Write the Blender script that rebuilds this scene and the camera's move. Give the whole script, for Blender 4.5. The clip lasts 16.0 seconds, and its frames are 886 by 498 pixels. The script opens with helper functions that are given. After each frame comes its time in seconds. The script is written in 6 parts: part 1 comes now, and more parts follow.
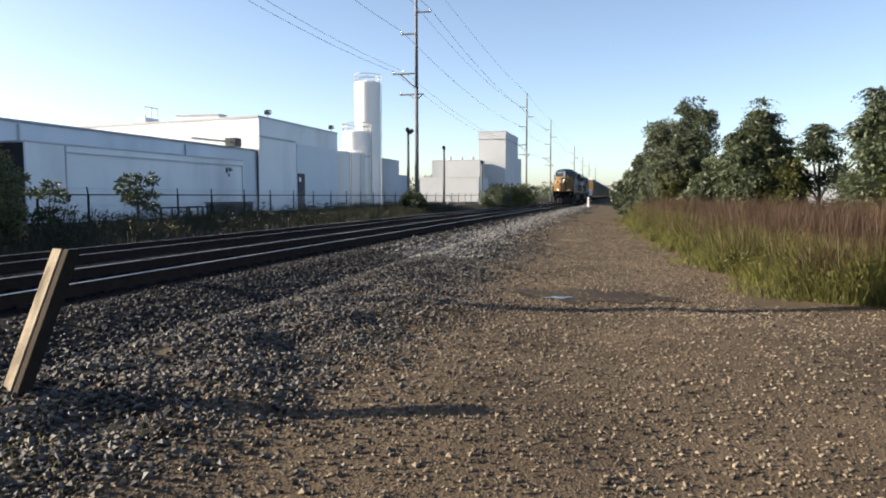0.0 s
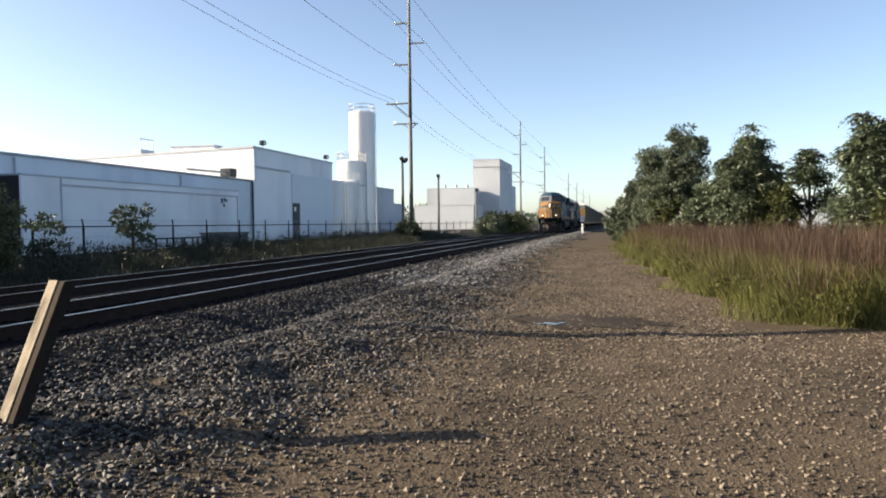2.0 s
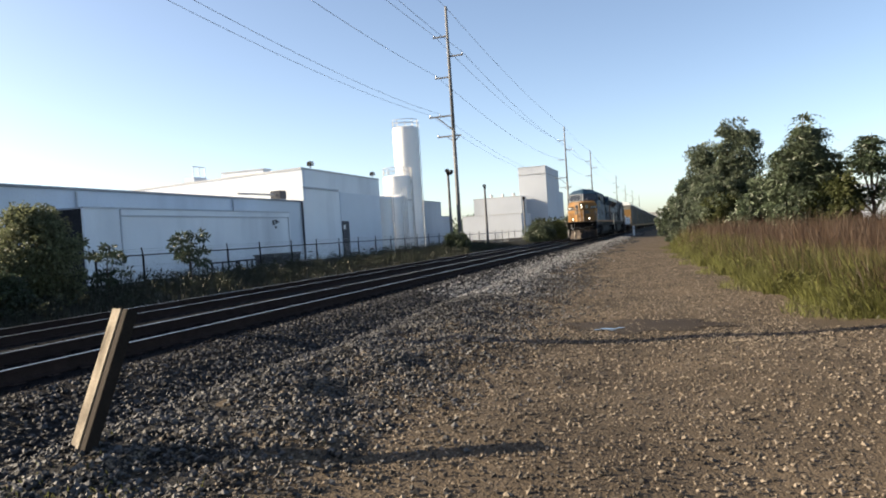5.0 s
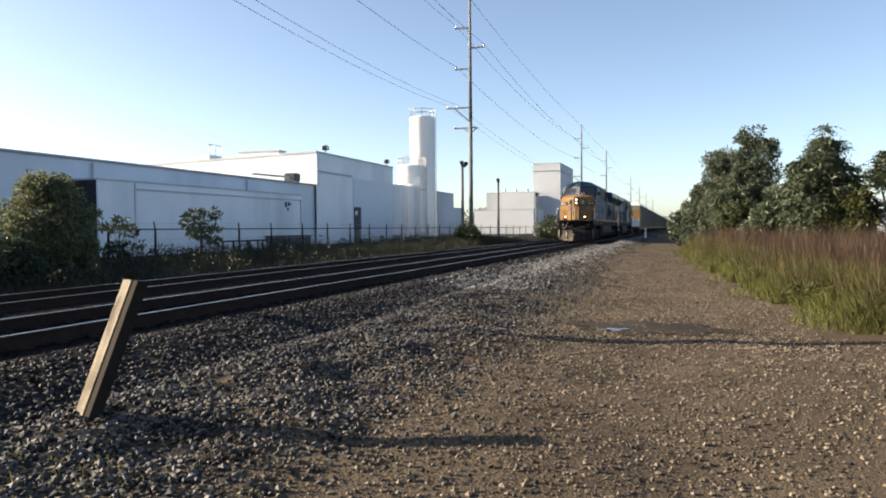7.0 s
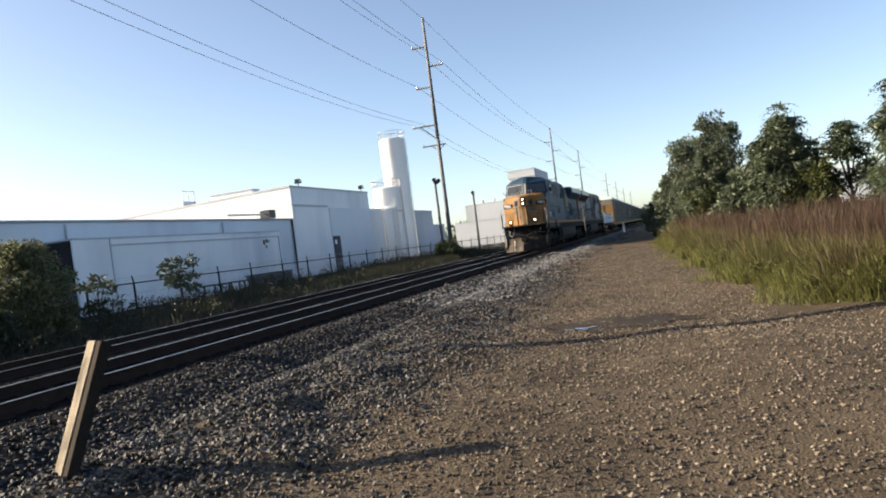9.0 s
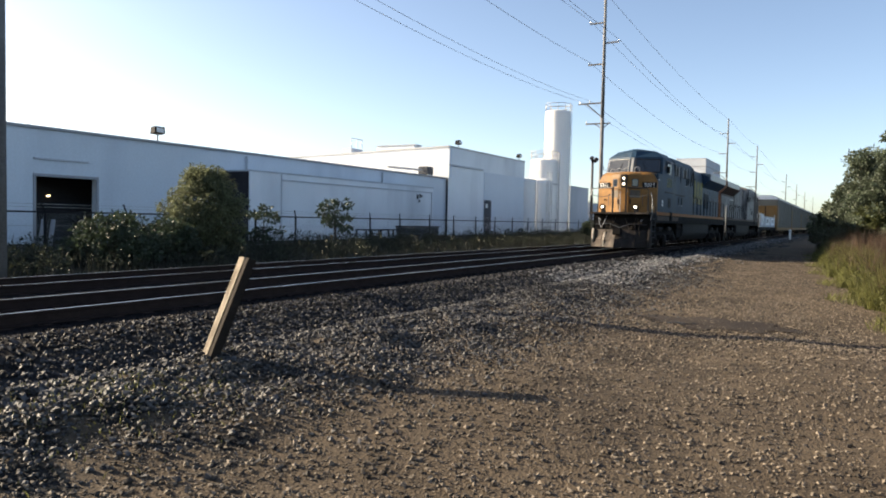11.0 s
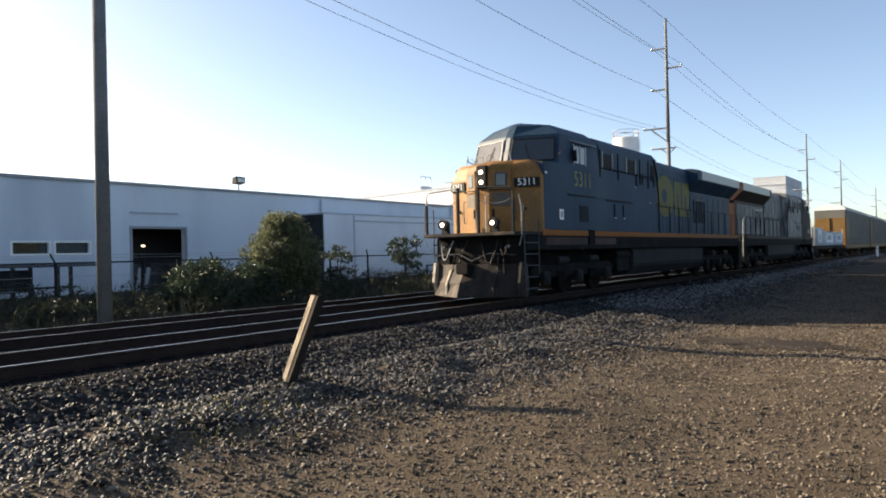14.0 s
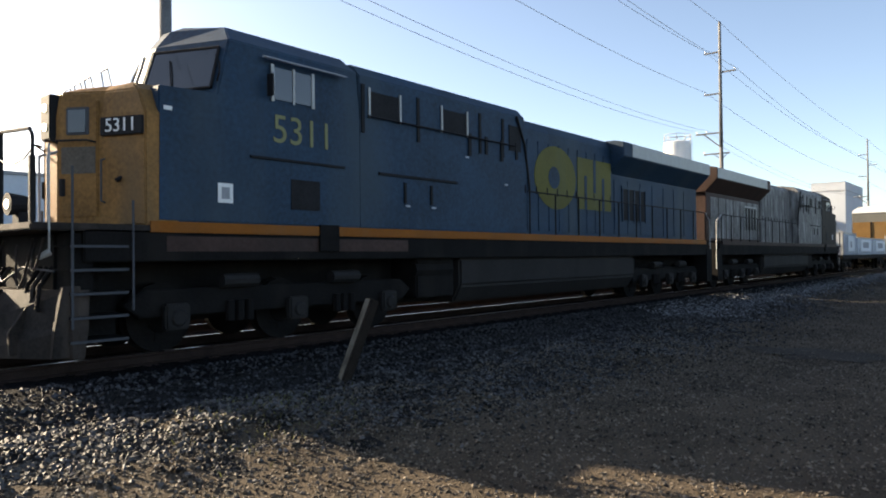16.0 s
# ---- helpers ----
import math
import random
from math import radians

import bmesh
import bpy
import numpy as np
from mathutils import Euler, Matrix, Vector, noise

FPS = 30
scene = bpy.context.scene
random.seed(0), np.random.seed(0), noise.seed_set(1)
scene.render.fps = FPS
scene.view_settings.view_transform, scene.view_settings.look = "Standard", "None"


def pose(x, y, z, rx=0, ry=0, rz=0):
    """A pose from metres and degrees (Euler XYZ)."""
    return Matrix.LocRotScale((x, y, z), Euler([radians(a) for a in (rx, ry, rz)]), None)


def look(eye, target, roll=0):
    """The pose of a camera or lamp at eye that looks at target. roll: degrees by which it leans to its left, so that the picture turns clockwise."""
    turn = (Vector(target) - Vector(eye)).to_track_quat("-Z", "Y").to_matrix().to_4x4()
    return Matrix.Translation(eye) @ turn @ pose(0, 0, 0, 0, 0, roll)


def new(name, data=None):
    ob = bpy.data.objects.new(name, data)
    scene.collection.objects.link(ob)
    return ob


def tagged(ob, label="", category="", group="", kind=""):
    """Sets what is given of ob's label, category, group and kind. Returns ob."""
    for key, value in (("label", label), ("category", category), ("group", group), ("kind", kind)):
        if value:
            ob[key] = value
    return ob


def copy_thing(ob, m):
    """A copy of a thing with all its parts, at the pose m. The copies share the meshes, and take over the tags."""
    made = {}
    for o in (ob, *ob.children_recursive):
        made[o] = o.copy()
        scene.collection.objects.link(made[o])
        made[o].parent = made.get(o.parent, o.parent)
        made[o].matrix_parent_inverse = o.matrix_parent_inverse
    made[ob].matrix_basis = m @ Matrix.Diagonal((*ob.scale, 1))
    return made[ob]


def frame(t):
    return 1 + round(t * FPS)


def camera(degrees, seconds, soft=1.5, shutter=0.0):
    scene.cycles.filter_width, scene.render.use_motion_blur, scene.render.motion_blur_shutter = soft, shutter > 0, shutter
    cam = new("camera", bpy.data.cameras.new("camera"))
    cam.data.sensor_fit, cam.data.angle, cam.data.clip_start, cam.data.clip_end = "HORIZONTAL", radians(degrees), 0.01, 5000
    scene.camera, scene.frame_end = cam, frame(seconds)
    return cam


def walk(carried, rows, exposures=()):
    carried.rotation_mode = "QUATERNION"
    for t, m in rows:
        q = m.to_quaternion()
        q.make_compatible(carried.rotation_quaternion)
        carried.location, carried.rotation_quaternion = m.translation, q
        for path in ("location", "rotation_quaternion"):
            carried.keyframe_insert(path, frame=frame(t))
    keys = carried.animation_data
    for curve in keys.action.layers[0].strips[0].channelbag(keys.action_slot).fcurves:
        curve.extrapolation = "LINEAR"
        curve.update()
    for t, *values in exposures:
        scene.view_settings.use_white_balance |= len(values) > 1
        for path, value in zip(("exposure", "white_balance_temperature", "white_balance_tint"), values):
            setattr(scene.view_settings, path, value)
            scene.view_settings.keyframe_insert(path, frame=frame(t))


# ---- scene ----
# ---- camera and its way: seconds, x, y, z, yaw to the left, pitch up, lean ----
PATH = [
    (0, -0.000, 0.000, 1.548, 14.12, -4.29, -0.05),
    (0.5, 0.022, -0.009, 1.548, 14.22, -2.75, -0.27),
    (1, 0.079, -0.016, 1.554, 12.54, -2.21, -1.19),
    (1.5, 0.139, 0.004, 1.555, 14.57, -2.07, 0.07),
    (2, 0.077, -0.105, 1.552, 13.76, -2.05, -0.67),
    (2.5, 0.031, -0.184, 1.562, 12.87, -1.10, -0.67),
    (3, 0.076, -0.189, 1.561, 13.14, -0.49, -1.74),
    (3.5, 0.142, -0.155, 1.569, 15.25, -0.27, -2.38),
    (4, 0.130, -0.121, 1.570, 18.12, -0.37, -4.71),
    (4.2, 0.094, -0.094, 1.562, 17.02, -0.28, -5.57),
    (6.3, 0.013, -0.040, 1.538, 19.39, -2.14, -0.18),
    (6.5, 0.026, -0.061, 1.534, 19.00, -1.81, -0.22),
    (7, 0.039, -0.074, 1.536, 18.53, -1.66, -0.47),
    (7.5, 0.059, -0.062, 1.541, 16.32, -2.52, -1.08),
    (8, 0.066, -0.103, 1.535, 16.78, -2.88, -1.62),
    (8.5, 0.307, -0.133, 1.529, 20.92, -3.51, -2.19),
    (9, 0.529, -0.292, 1.581, 17.32, -0.41, -7.30),
    (9.5, 0.697, -0.499, 1.602, 16.95, -2.04, -5.47),
    (10, 0.964, -0.634, 1.561, 25.57, -3.24, 0.79),
    (10.2, 1.094, -0.725, 1.574, 27.04, -3.04, 1.05),
    (12.3, 2.007, -1.638, 1.591, 31.22, -2.18, 2.00),
    (12.5, 2.045, -1.721, 1.607, 30.82, -2.04, 1.66),
    (13, 2.159, -1.790, 1.627, 34.45, 0.56, 0.36),
    (13.5, 2.360, -1.752, 1.621, 36.83, -0.36, 0.73),
    (14, 2.414, -1.785, 1.631, 35.62, 0.35, -1.34),
    (14.5, 2.400, -1.876, 1.634, 35.63, -0.07, -1.79),
    (15, 2.380, -1.895, 1.633, 35.67, 0.28, -2.71),
    (15.5, 2.452, -1.996, 1.693, 39.18, -0.09, -1.17),
    (16, 2.578, -2.092, 1.682, 39.37, 0.65, -0.57),
]


def cam_matrix(t, x, y, z, yaw, pitch, lean):
    return pose(x, y, z, 90 + pitch, 0, yaw) @ pose(0, 0, 0, 0, 0, lean)


cam = camera(63.92, 16.0, soft=1.9)
EXPOSURE = 1.60
walk(cam, [(r[0], cam_matrix(*r)) for r in PATH], exposures=[(0.0, EXPOSURE, 7100, 10), (7.0, EXPOSURE, 7200, 10), (14.6, EXPOSURE, 7350, 10), (16.0, EXPOSURE + 0.25, 7600, 10)])

# ---- light: low morning sun from across the tracks, hazy sky ----
SUN_FROM = Vector((-0.976, -0.216, math.tan(radians(20.5)))).normalized()
world = bpy.data.worlds.new("sky")
scene.world = world
world.use_nodes = True
wn = world.node_tree
sky = wn.nodes.new("ShaderNodeTexSky")
sky.sky_type = "NISHITA"
sky.sun_disc = False
sky.sun_elevation = radians(20.5)
sky.sun_rotation = math.atan2(SUN_FROM.x, SUN_FROM.y)
sky.air_density, sky.dust_density, sky.ozone_density = 0.65, 1.0, 1.2
wn.links.new(sky.outputs[0], wn.nodes["Background"].inputs[0])
wn.nodes["Background"].inputs[1].default_value = 0.092
sun_data = bpy.data.lights.new("sun", "SUN")
sun_data.energy, sun_data.angle, sun_data.color = 5.0, radians(0.55), (1.0, 0.88, 0.71)
sun = new("sun", sun_data)
sun.matrix_world = look(SUN_FROM * 60, (0, 0, 0))


# ---- materials ----
def mat(name, color, rough=0.7, metal=0.0, vary=0.25, scale=3.0, fine=40.0, bump=0.2, dist=0.01, stain=None, stain_amount=0.0,
        emit=0.0, island=0.0, obj_random=0.0, spec=0.15):
    """A surface with large and fine variation, optional stains and relief."""
    m = bpy.data.materials.new(name)
    m.use_nodes = True
    nt = m.node_tree
    b = nt.nodes["Principled BSDF"]
    b.inputs["Roughness"].default_value = rough
    b.inputs["Metallic"].default_value = metal
    b.inputs["Specular IOR Level"].default_value = spec
    tc = nt.nodes.new("ShaderNodeTexCoord")
    n1 = nt.nodes.new("ShaderNodeTexNoise")
    n1.inputs["Scale"].default_value, n1.inputs["Detail"].default_value = scale, 5
    n2 = nt.nodes.new("ShaderNodeTexNoise")
    n2.inputs["Scale"].default_value, n2.inputs["Detail"].default_value = fine, 3
    for n in (n1, n2):
        nt.links.new(tc.outputs["Object"], n.inputs["Vector"])
    add = nt.nodes.new("ShaderNodeMath")
    add.operation = "ADD"
    nt.links.new(n1.outputs[0], add.inputs[0])
    nt.links.new(n2.outputs[0], add.inputs[1])
    last = add
    rnd = island or obj_random
    if rnd:
        src = nt.nodes.new("ShaderNodeNewGeometry" if island else "ShaderNodeObjectInfo")
        mul = nt.nodes.new("ShaderNodeMath")
        mul.operation = "MULTIPLY_ADD"
        nt.links.new(src.outputs["Random Per Island" if island else "Random"], mul.inputs[0])
        mul.inputs[1].default_value, mul.inputs[2].default_value = 2 * rnd, -rnd
        add2 = nt.nodes.new("ShaderNodeMath")
        add2.operation = "ADD"
        nt.links.new(add.outputs[0], add2.inputs[0])
        nt.links.new(mul.outputs[0], add2.inputs[1])
        last = add2
    mr = nt.nodes.new("ShaderNodeMapRange")
    mr.inputs[1].default_value, mr.inputs[2].default_value = 0.6, 1.4
    nt.links.new(last.outputs[0], mr.inputs[0])
    mix = nt.nodes.new("ShaderNodeMix")
    mix.data_type = "RGBA"
    lo = [c * (1 - vary) for c in color]
    hi = [min(1, c * (1 + vary)) for c in color]
    mix.inputs[6].default_value, mix.inputs[7].default_value = (*lo, 1), (*hi, 1)
    nt.links.new(mr.outputs[0], mix.inputs[0])
    out = mix.outputs[2]
    if stain:
        n3 = nt.nodes.new("ShaderNodeTexNoise")
        n3.inputs["Scale"].default_value, n3.inputs["Detail"].default_value = scale * 0.7, 8
        mp = nt.nodes.new("ShaderNodeMapping")
        mp.inputs["Scale"].default_value, mp.inputs["Location"].default_value = (1, 1, 0.25), (3, 7, 1)
        nt.links.new(tc.outputs["Object"], mp.inputs[0])
        nt.links.new(mp.outputs[0], n3.inputs["Vector"])
        r3 = nt.nodes.new("ShaderNodeMapRange")
        r3.inputs[1].default_value, r3.inputs[2].default_value = 0.5, 0.72
        r3.inputs[4].default_value = stain_amount
        nt.links.new(n3.outputs[0], r3.inputs[0])
        mx = nt.nodes.new("ShaderNodeMix")
        mx.data_type = "RGBA"
        nt.links.new(r3.outputs[0], mx.inputs[0])
        nt.links.new(out, mx.inputs[6])
        mx.inputs[7].default_value = (*stain, 1)
        out = mx.outputs[2]
    nt.links.new(out, b.inputs["Base Color"])
    if bump:
        bp = nt.nodes.new("ShaderNodeBump")
        bp.inputs["Strength"].default_value, bp.inputs["Distance"].default_value = bump, dist
        nt.links.new(n2.outputs[0], bp.inputs["Height"])
        nt.links.new(bp.outputs[0], b.inputs["Normal"])
    if emit:
        b.inputs["Emission Color"].default_value = (*color, 1)
        b.inputs["Emission Strength"].default_value = emit
    return m


def leaf_mat(name, color, vary=0.4, through_light=0.35, gloss=0.2):
    m = mat(name, color, rough=0.5, vary=vary, scale=0.6, fine=9, bump=0, island=0.35, spec=gloss)
    nt = m.node_tree
    b = nt.nodes["Principled BSDF"]
    tr = nt.nodes.new("ShaderNodeBsdfTranslucent")
    col = b.inputs["Base Color"].links[0].from_socket
    nt.links.new(col, tr.inputs[0])
    ms = nt.nodes.new("ShaderNodeMixShader")
    ms.inputs[0].default_value = through_light
    nt.links.new(b.outputs[0], ms.inputs[1])
    nt.links.new(tr.outputs[0], ms.inputs[2])
    nt.links.new(ms.outputs[0], nt.nodes["Material Output"].inputs[0])
    return m


GRAVEL = mat("gravel_ground", (0.080, 0.061, 0.042), 0.95, vary=0.5, scale=0.5, fine=38, bump=0.9, dist=0.03, stain=(0.036, 0.027, 0.019), stain_amount=0.75)
BALLAST = mat("ballast_bed", (0.010, 0.0095, 0.0105), 0.95, spec=0.05, vary=0.55, scale=2, fine=22, bump=1.0, dist=0.05)
STONE = mat("crushed_stone", (0.044, 0.0425, 0.042), 0.65, vary=0.95, scale=2, fine=60, bump=0.3, island=0.6, spec=0.3)
PALE_STONE = mat("pale_crushed_stone", (0.105, 0.104, 0.105), 0.6, vary=0.9, scale=2, fine=60, bump=0.3, island=0.6, spec=0.4)
PEBBLE = mat("pebbles", (0.102, 0.083, 0.063), 0.8, vary=0.8, scale=2, fine=60, bump=0.3, island=0.55, spec=0.3)
SHOULDER = mat("dark_ballast_stone", (0.028, 0.028, 0.030), 0.7, vary=0.95, scale=2, fine=60, bump=0.3, island=0.6, spec=0.25)
STONY = mat("stony_ground", (0.019, 0.018, 0.0175), 0.95, vary=0.7, scale=1.5, fine=30, bump=1.0, dist=0.04)
SOIL = mat("far_soil", (0.025, 0.024, 0.016), 1.0, vary=0.4, scale=0.3, fine=6, bump=0.5, dist=0.1)
RAIL_SIDE = mat("rusty_rail", (0.03, 0.02, 0.017), 0.8, spec=0.08, vary=0.4, scale=4, fine=50, bump=0.3)
RAIL_TOP = mat("polished_rail", (0.55, 0.54, 0.52), 0.3, 1.0, spec=0.5, vary=0.15, scale=6, fine=80, bump=0.05)
TIE = mat("creosoted_tie", (0.013, 0.011, 0.010), 0.9, spec=0.05, vary=0.4, scale=3, fine=40, bump=0.6, obj_random=0.3)
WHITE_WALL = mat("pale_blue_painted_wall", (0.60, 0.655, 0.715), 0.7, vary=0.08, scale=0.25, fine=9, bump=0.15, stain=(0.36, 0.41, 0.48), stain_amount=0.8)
WHITE_METAL = mat("white_siding", (0.73, 0.765, 0.80), 0.5, vary=0.06, scale=0.4, fine=12, bump=0.1, stain=(0.46, 0.49, 0.53), stain_amount=0.7)
TRIM_GREY = mat("grey_trim", (0.30, 0.31, 0.33), 0.6, vary=0.15, scale=1, fine=15)
TRIM_PALE = mat("pale_grey_trim", (0.42, 0.45, 0.49), 0.6, vary=0.15, scale=1, fine=15)
BLOCK_WALL = mat("weathered_block_wall", (0.47, 0.50, 0.54), 0.8, vary=0.1, scale=0.2, fine=6, bump=0.1, stain=(0.30, 0.33, 0.37), stain_amount=0.6)
ROOF = mat("roof_sheet", (0.45, 0.46, 0.47), 0.6, vary=0.15, scale=0.5, fine=10)
# near-black colour that stands in for shade inside openings
SHADE_SHEET = mat("interior_shade_dark", (0.03, 0.03, 0.033), 0.8, vary=0.3, scale=1, fine=10)
GREY_DOOR = mat("dark_grey_door", (0.06, 0.065, 0.075), 0.6, vary=0.2, scale=1, fine=15)
SILO = mat("silo_white", (0.80, 0.80, 0.79), 0.4, vary=0.05, scale=0.5, fine=10, bump=0.05, stain=(0.6, 0.58, 0.53), stain_amount=0.3)
STEEL = mat("galvanised_steel", (0.35, 0.36, 0.37), 0.5, 0.6, vary=0.2, scale=3, fine=30)
DARK_STEEL = mat("dark_steel", (0.018, 0.018, 0.02), 0.7, 0.2, vary=0.4, scale=3, fine=30)
POLE_WOOD = mat("weathered_pole", (0.15, 0.15, 0.15), 0.9, vary=0.35, scale=1.5, fine=25, bump=0.5, stain=(0.07, 0.065, 0.06), stain_amount=0.6)
POST_WOOD = mat("pale_stained_timber", (0.20, 0.172, 0.135), 0.9, vary=0.45, scale=6, fine=70, bump=0.8, dist=0.005, stain=(0.05, 0.04, 0.03), stain_amount=0.95)
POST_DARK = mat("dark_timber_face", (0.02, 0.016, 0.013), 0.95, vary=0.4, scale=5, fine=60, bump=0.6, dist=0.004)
WIRE = mat("wire", (0.26, 0.27, 0.29), 0.6, 0.3, vary=0.1)
WHITE_PAINT = mat("white_paint", (0.8, 0.8, 0.78), 0.6, vary=0.1, scale=3, fine=30)
LEAF_DARK = leaf_mat("leaf_dark", (0.036, 0.052, 0.028), 0.4, 0.3, 0.45)
LEAF_MID = leaf_mat("leaf_mid", (0.066, 0.086, 0.050), 0.6, 0.28, 0.5)
LEAF_GREY = leaf_mat("leaf_grey_green", (0.082, 0.102, 0.066), 0.5, 0.28, 0.4)
LEAF_YELLOW = leaf_mat("leaf_yellow_green", (0.068, 0.078, 0.030))
LEAF_BUSH = leaf_mat("leaf_pale_bush", (0.13, 0.142, 0.08), 0.55, 0.4)
GRASS = leaf_mat("grass_green", (0.098, 0.100, 0.034), 0.65, 0.35)
REED = leaf_mat("reed_brown", (0.060, 0.038, 0.025), 0.55, 0.28)
WEED = leaf_mat("weed_dull", (0.034, 0.036, 0.026), 0.4, 0.3)
WEED_LEAF = leaf_mat("weed_leaf", (0.034, 0.040, 0.026), 0.5, 0.25)
BARK = mat("bark", (0.09, 0.07, 0.055), 0.95, vary=0.4, scale=4, fine=30, bump=0.6)
BLUE = mat("loco_blue", (0.008, 0.033, 0.066), 0.6, vary=0.5, scale=0.7, fine=14, bump=0.1, stain=(0.034, 0.056, 0.074), stain_amount=0.85, spec=0.3)
YELLOW = mat("loco_yellow", (0.235, 0.118, 0.038), 0.55, vary=0.45, scale=1.5, fine=20, bump=0.08, stain=(0.11, 0.08, 0.05), stain_amount=0.9)
ORANGE = mat("loco_sill_stripe", (0.24, 0.075, 0.006), 0.5, vary=0.15, scale=1.5, fine=20, bump=0.05, stain=(0.2, 0.1, 0.04), stain_amount=0.5)
LOGO_YELLOW = mat("faded_yellow_mark", (0.12, 0.11, 0.022), 0.55, vary=0.2, scale=1.2, fine=14, bump=0.05, stain=(0.1, 0.11, 0.06), stain_amount=0.6)
NUMBER_PAINT = mat("number_paint", (0.22, 0.22, 0.11), 0.6, vary=0.15, scale=6, fine=40, bump=0)
UNDER = mat("grimy_underframe", (0.009, 0.0085, 0.0085), 0.8, spec=0.1, vary=0.5, scale=2, fine=25, bump=0.4, stain=(0.022, 0.019, 0.017), stain_amount=0.7)
BROWN_LOCO = mat("dark_brown_grime", (0.026, 0.019, 0.016), 0.7, vary=0.4, scale=2, fine=18, bump=0.1, stain=(0.07, 0.06, 0.055), stain_amount=0.5)
# stained steel with sunlight put into its pale base colour
SUNLIT_STEEL = mat("sunlit_worn_steel", (0.42, 0.37, 0.31), 0.6, 0.1, vary=0.4, scale=6, fine=40, bump=0.2, stain=(0.1, 0.07, 0.05), stain_amount=0.8)
TANK = mat("dusty_tank", (0.020, 0.019, 0.019), 0.7, vary=0.35, scale=1.2, fine=16, bump=0.15, stain=(0.034, 0.031, 0.029), stain_amount=0.6)
PLOW = mat("worn_plow", (0.024, 0.02, 0.018), 0.7, 0.0, vary=0.5, scale=3, fine=24, bump=0.3, stain=(0.09, 0.07, 0.058), stain_amount=0.85)
GLASS = mat("dark_glass", (0.02, 0.025, 0.03), 0.04, vary=0.1, bump=0, spec=0.9)
CHROME = mat("bright_handrail", (0.36, 0.36, 0.35), 0.45, 0.3, vary=0.15, scale=5, fine=30)
LAMP = mat("lamp_glow", (1.0, 0.88, 0.68), 0.3, vary=0.0, bump=0, emit=2.2)
LAMP_DIM = mat("lamp_glow_dim", (1.0, 0.8, 0.5), 0.3, vary=0.0, bump=0, emit=2.0)
GREY_LOCO = mat("weathered_grey", (0.15, 0.145, 0.142), 0.6, vary=0.5, scale=4.5, fine=18, bump=0.1, stain=(0.40, 0.39, 0.38), stain_amount=0.9)
RED_LOCO = mat("faded_red_brown", (0.052, 0.030, 0.025), 0.6, vary=0.35, scale=1.5, fine=14, bump=0.1, stain=(0.024, 0.019, 0.017), stain_amount=0.7)
RACK_PANEL = mat("autorack_panel", (0.125, 0.122, 0.108), 0.6, 0.0, vary=0.25, scale=0.7, fine=14, bump=0.1, stain=(0.19, 0.175, 0.15), stain_amount=0.5, obj_random=0.25)
RACK_YELLOW = mat("autorack_yellow", (0.19, 0.105, 0.036), 0.55, vary=0.2, scale=1, fine=14, bump=0.1, stain=(0.2, 0.15, 0.09), stain_amount=0.5)
RACK_ROOF = mat("autorack_roof", (0.42, 0.41, 0.39), 0.55, 0.1, vary=0.1, scale=1, fine=14, bump=0.05)
FAR_WOOD = leaf_mat("far_foliage", (0.06, 0.085, 0.05), 0.4, 0.2)
PUDDLE = mat("puddle_water", (0.05, 0.045, 0.04), 0.03, vary=0.1, bump=0, spec=0.9)
WET = mat("wet_gravel", (0.035, 0.027, 0.02), 0.8, vary=0.4, scale=1, fine=38, bump=0.8, dist=0.02)
CONCRETE = mat("concrete", (0.36, 0.35, 0.33), 0.85, vary=0.15, scale=0.8, fine=16)


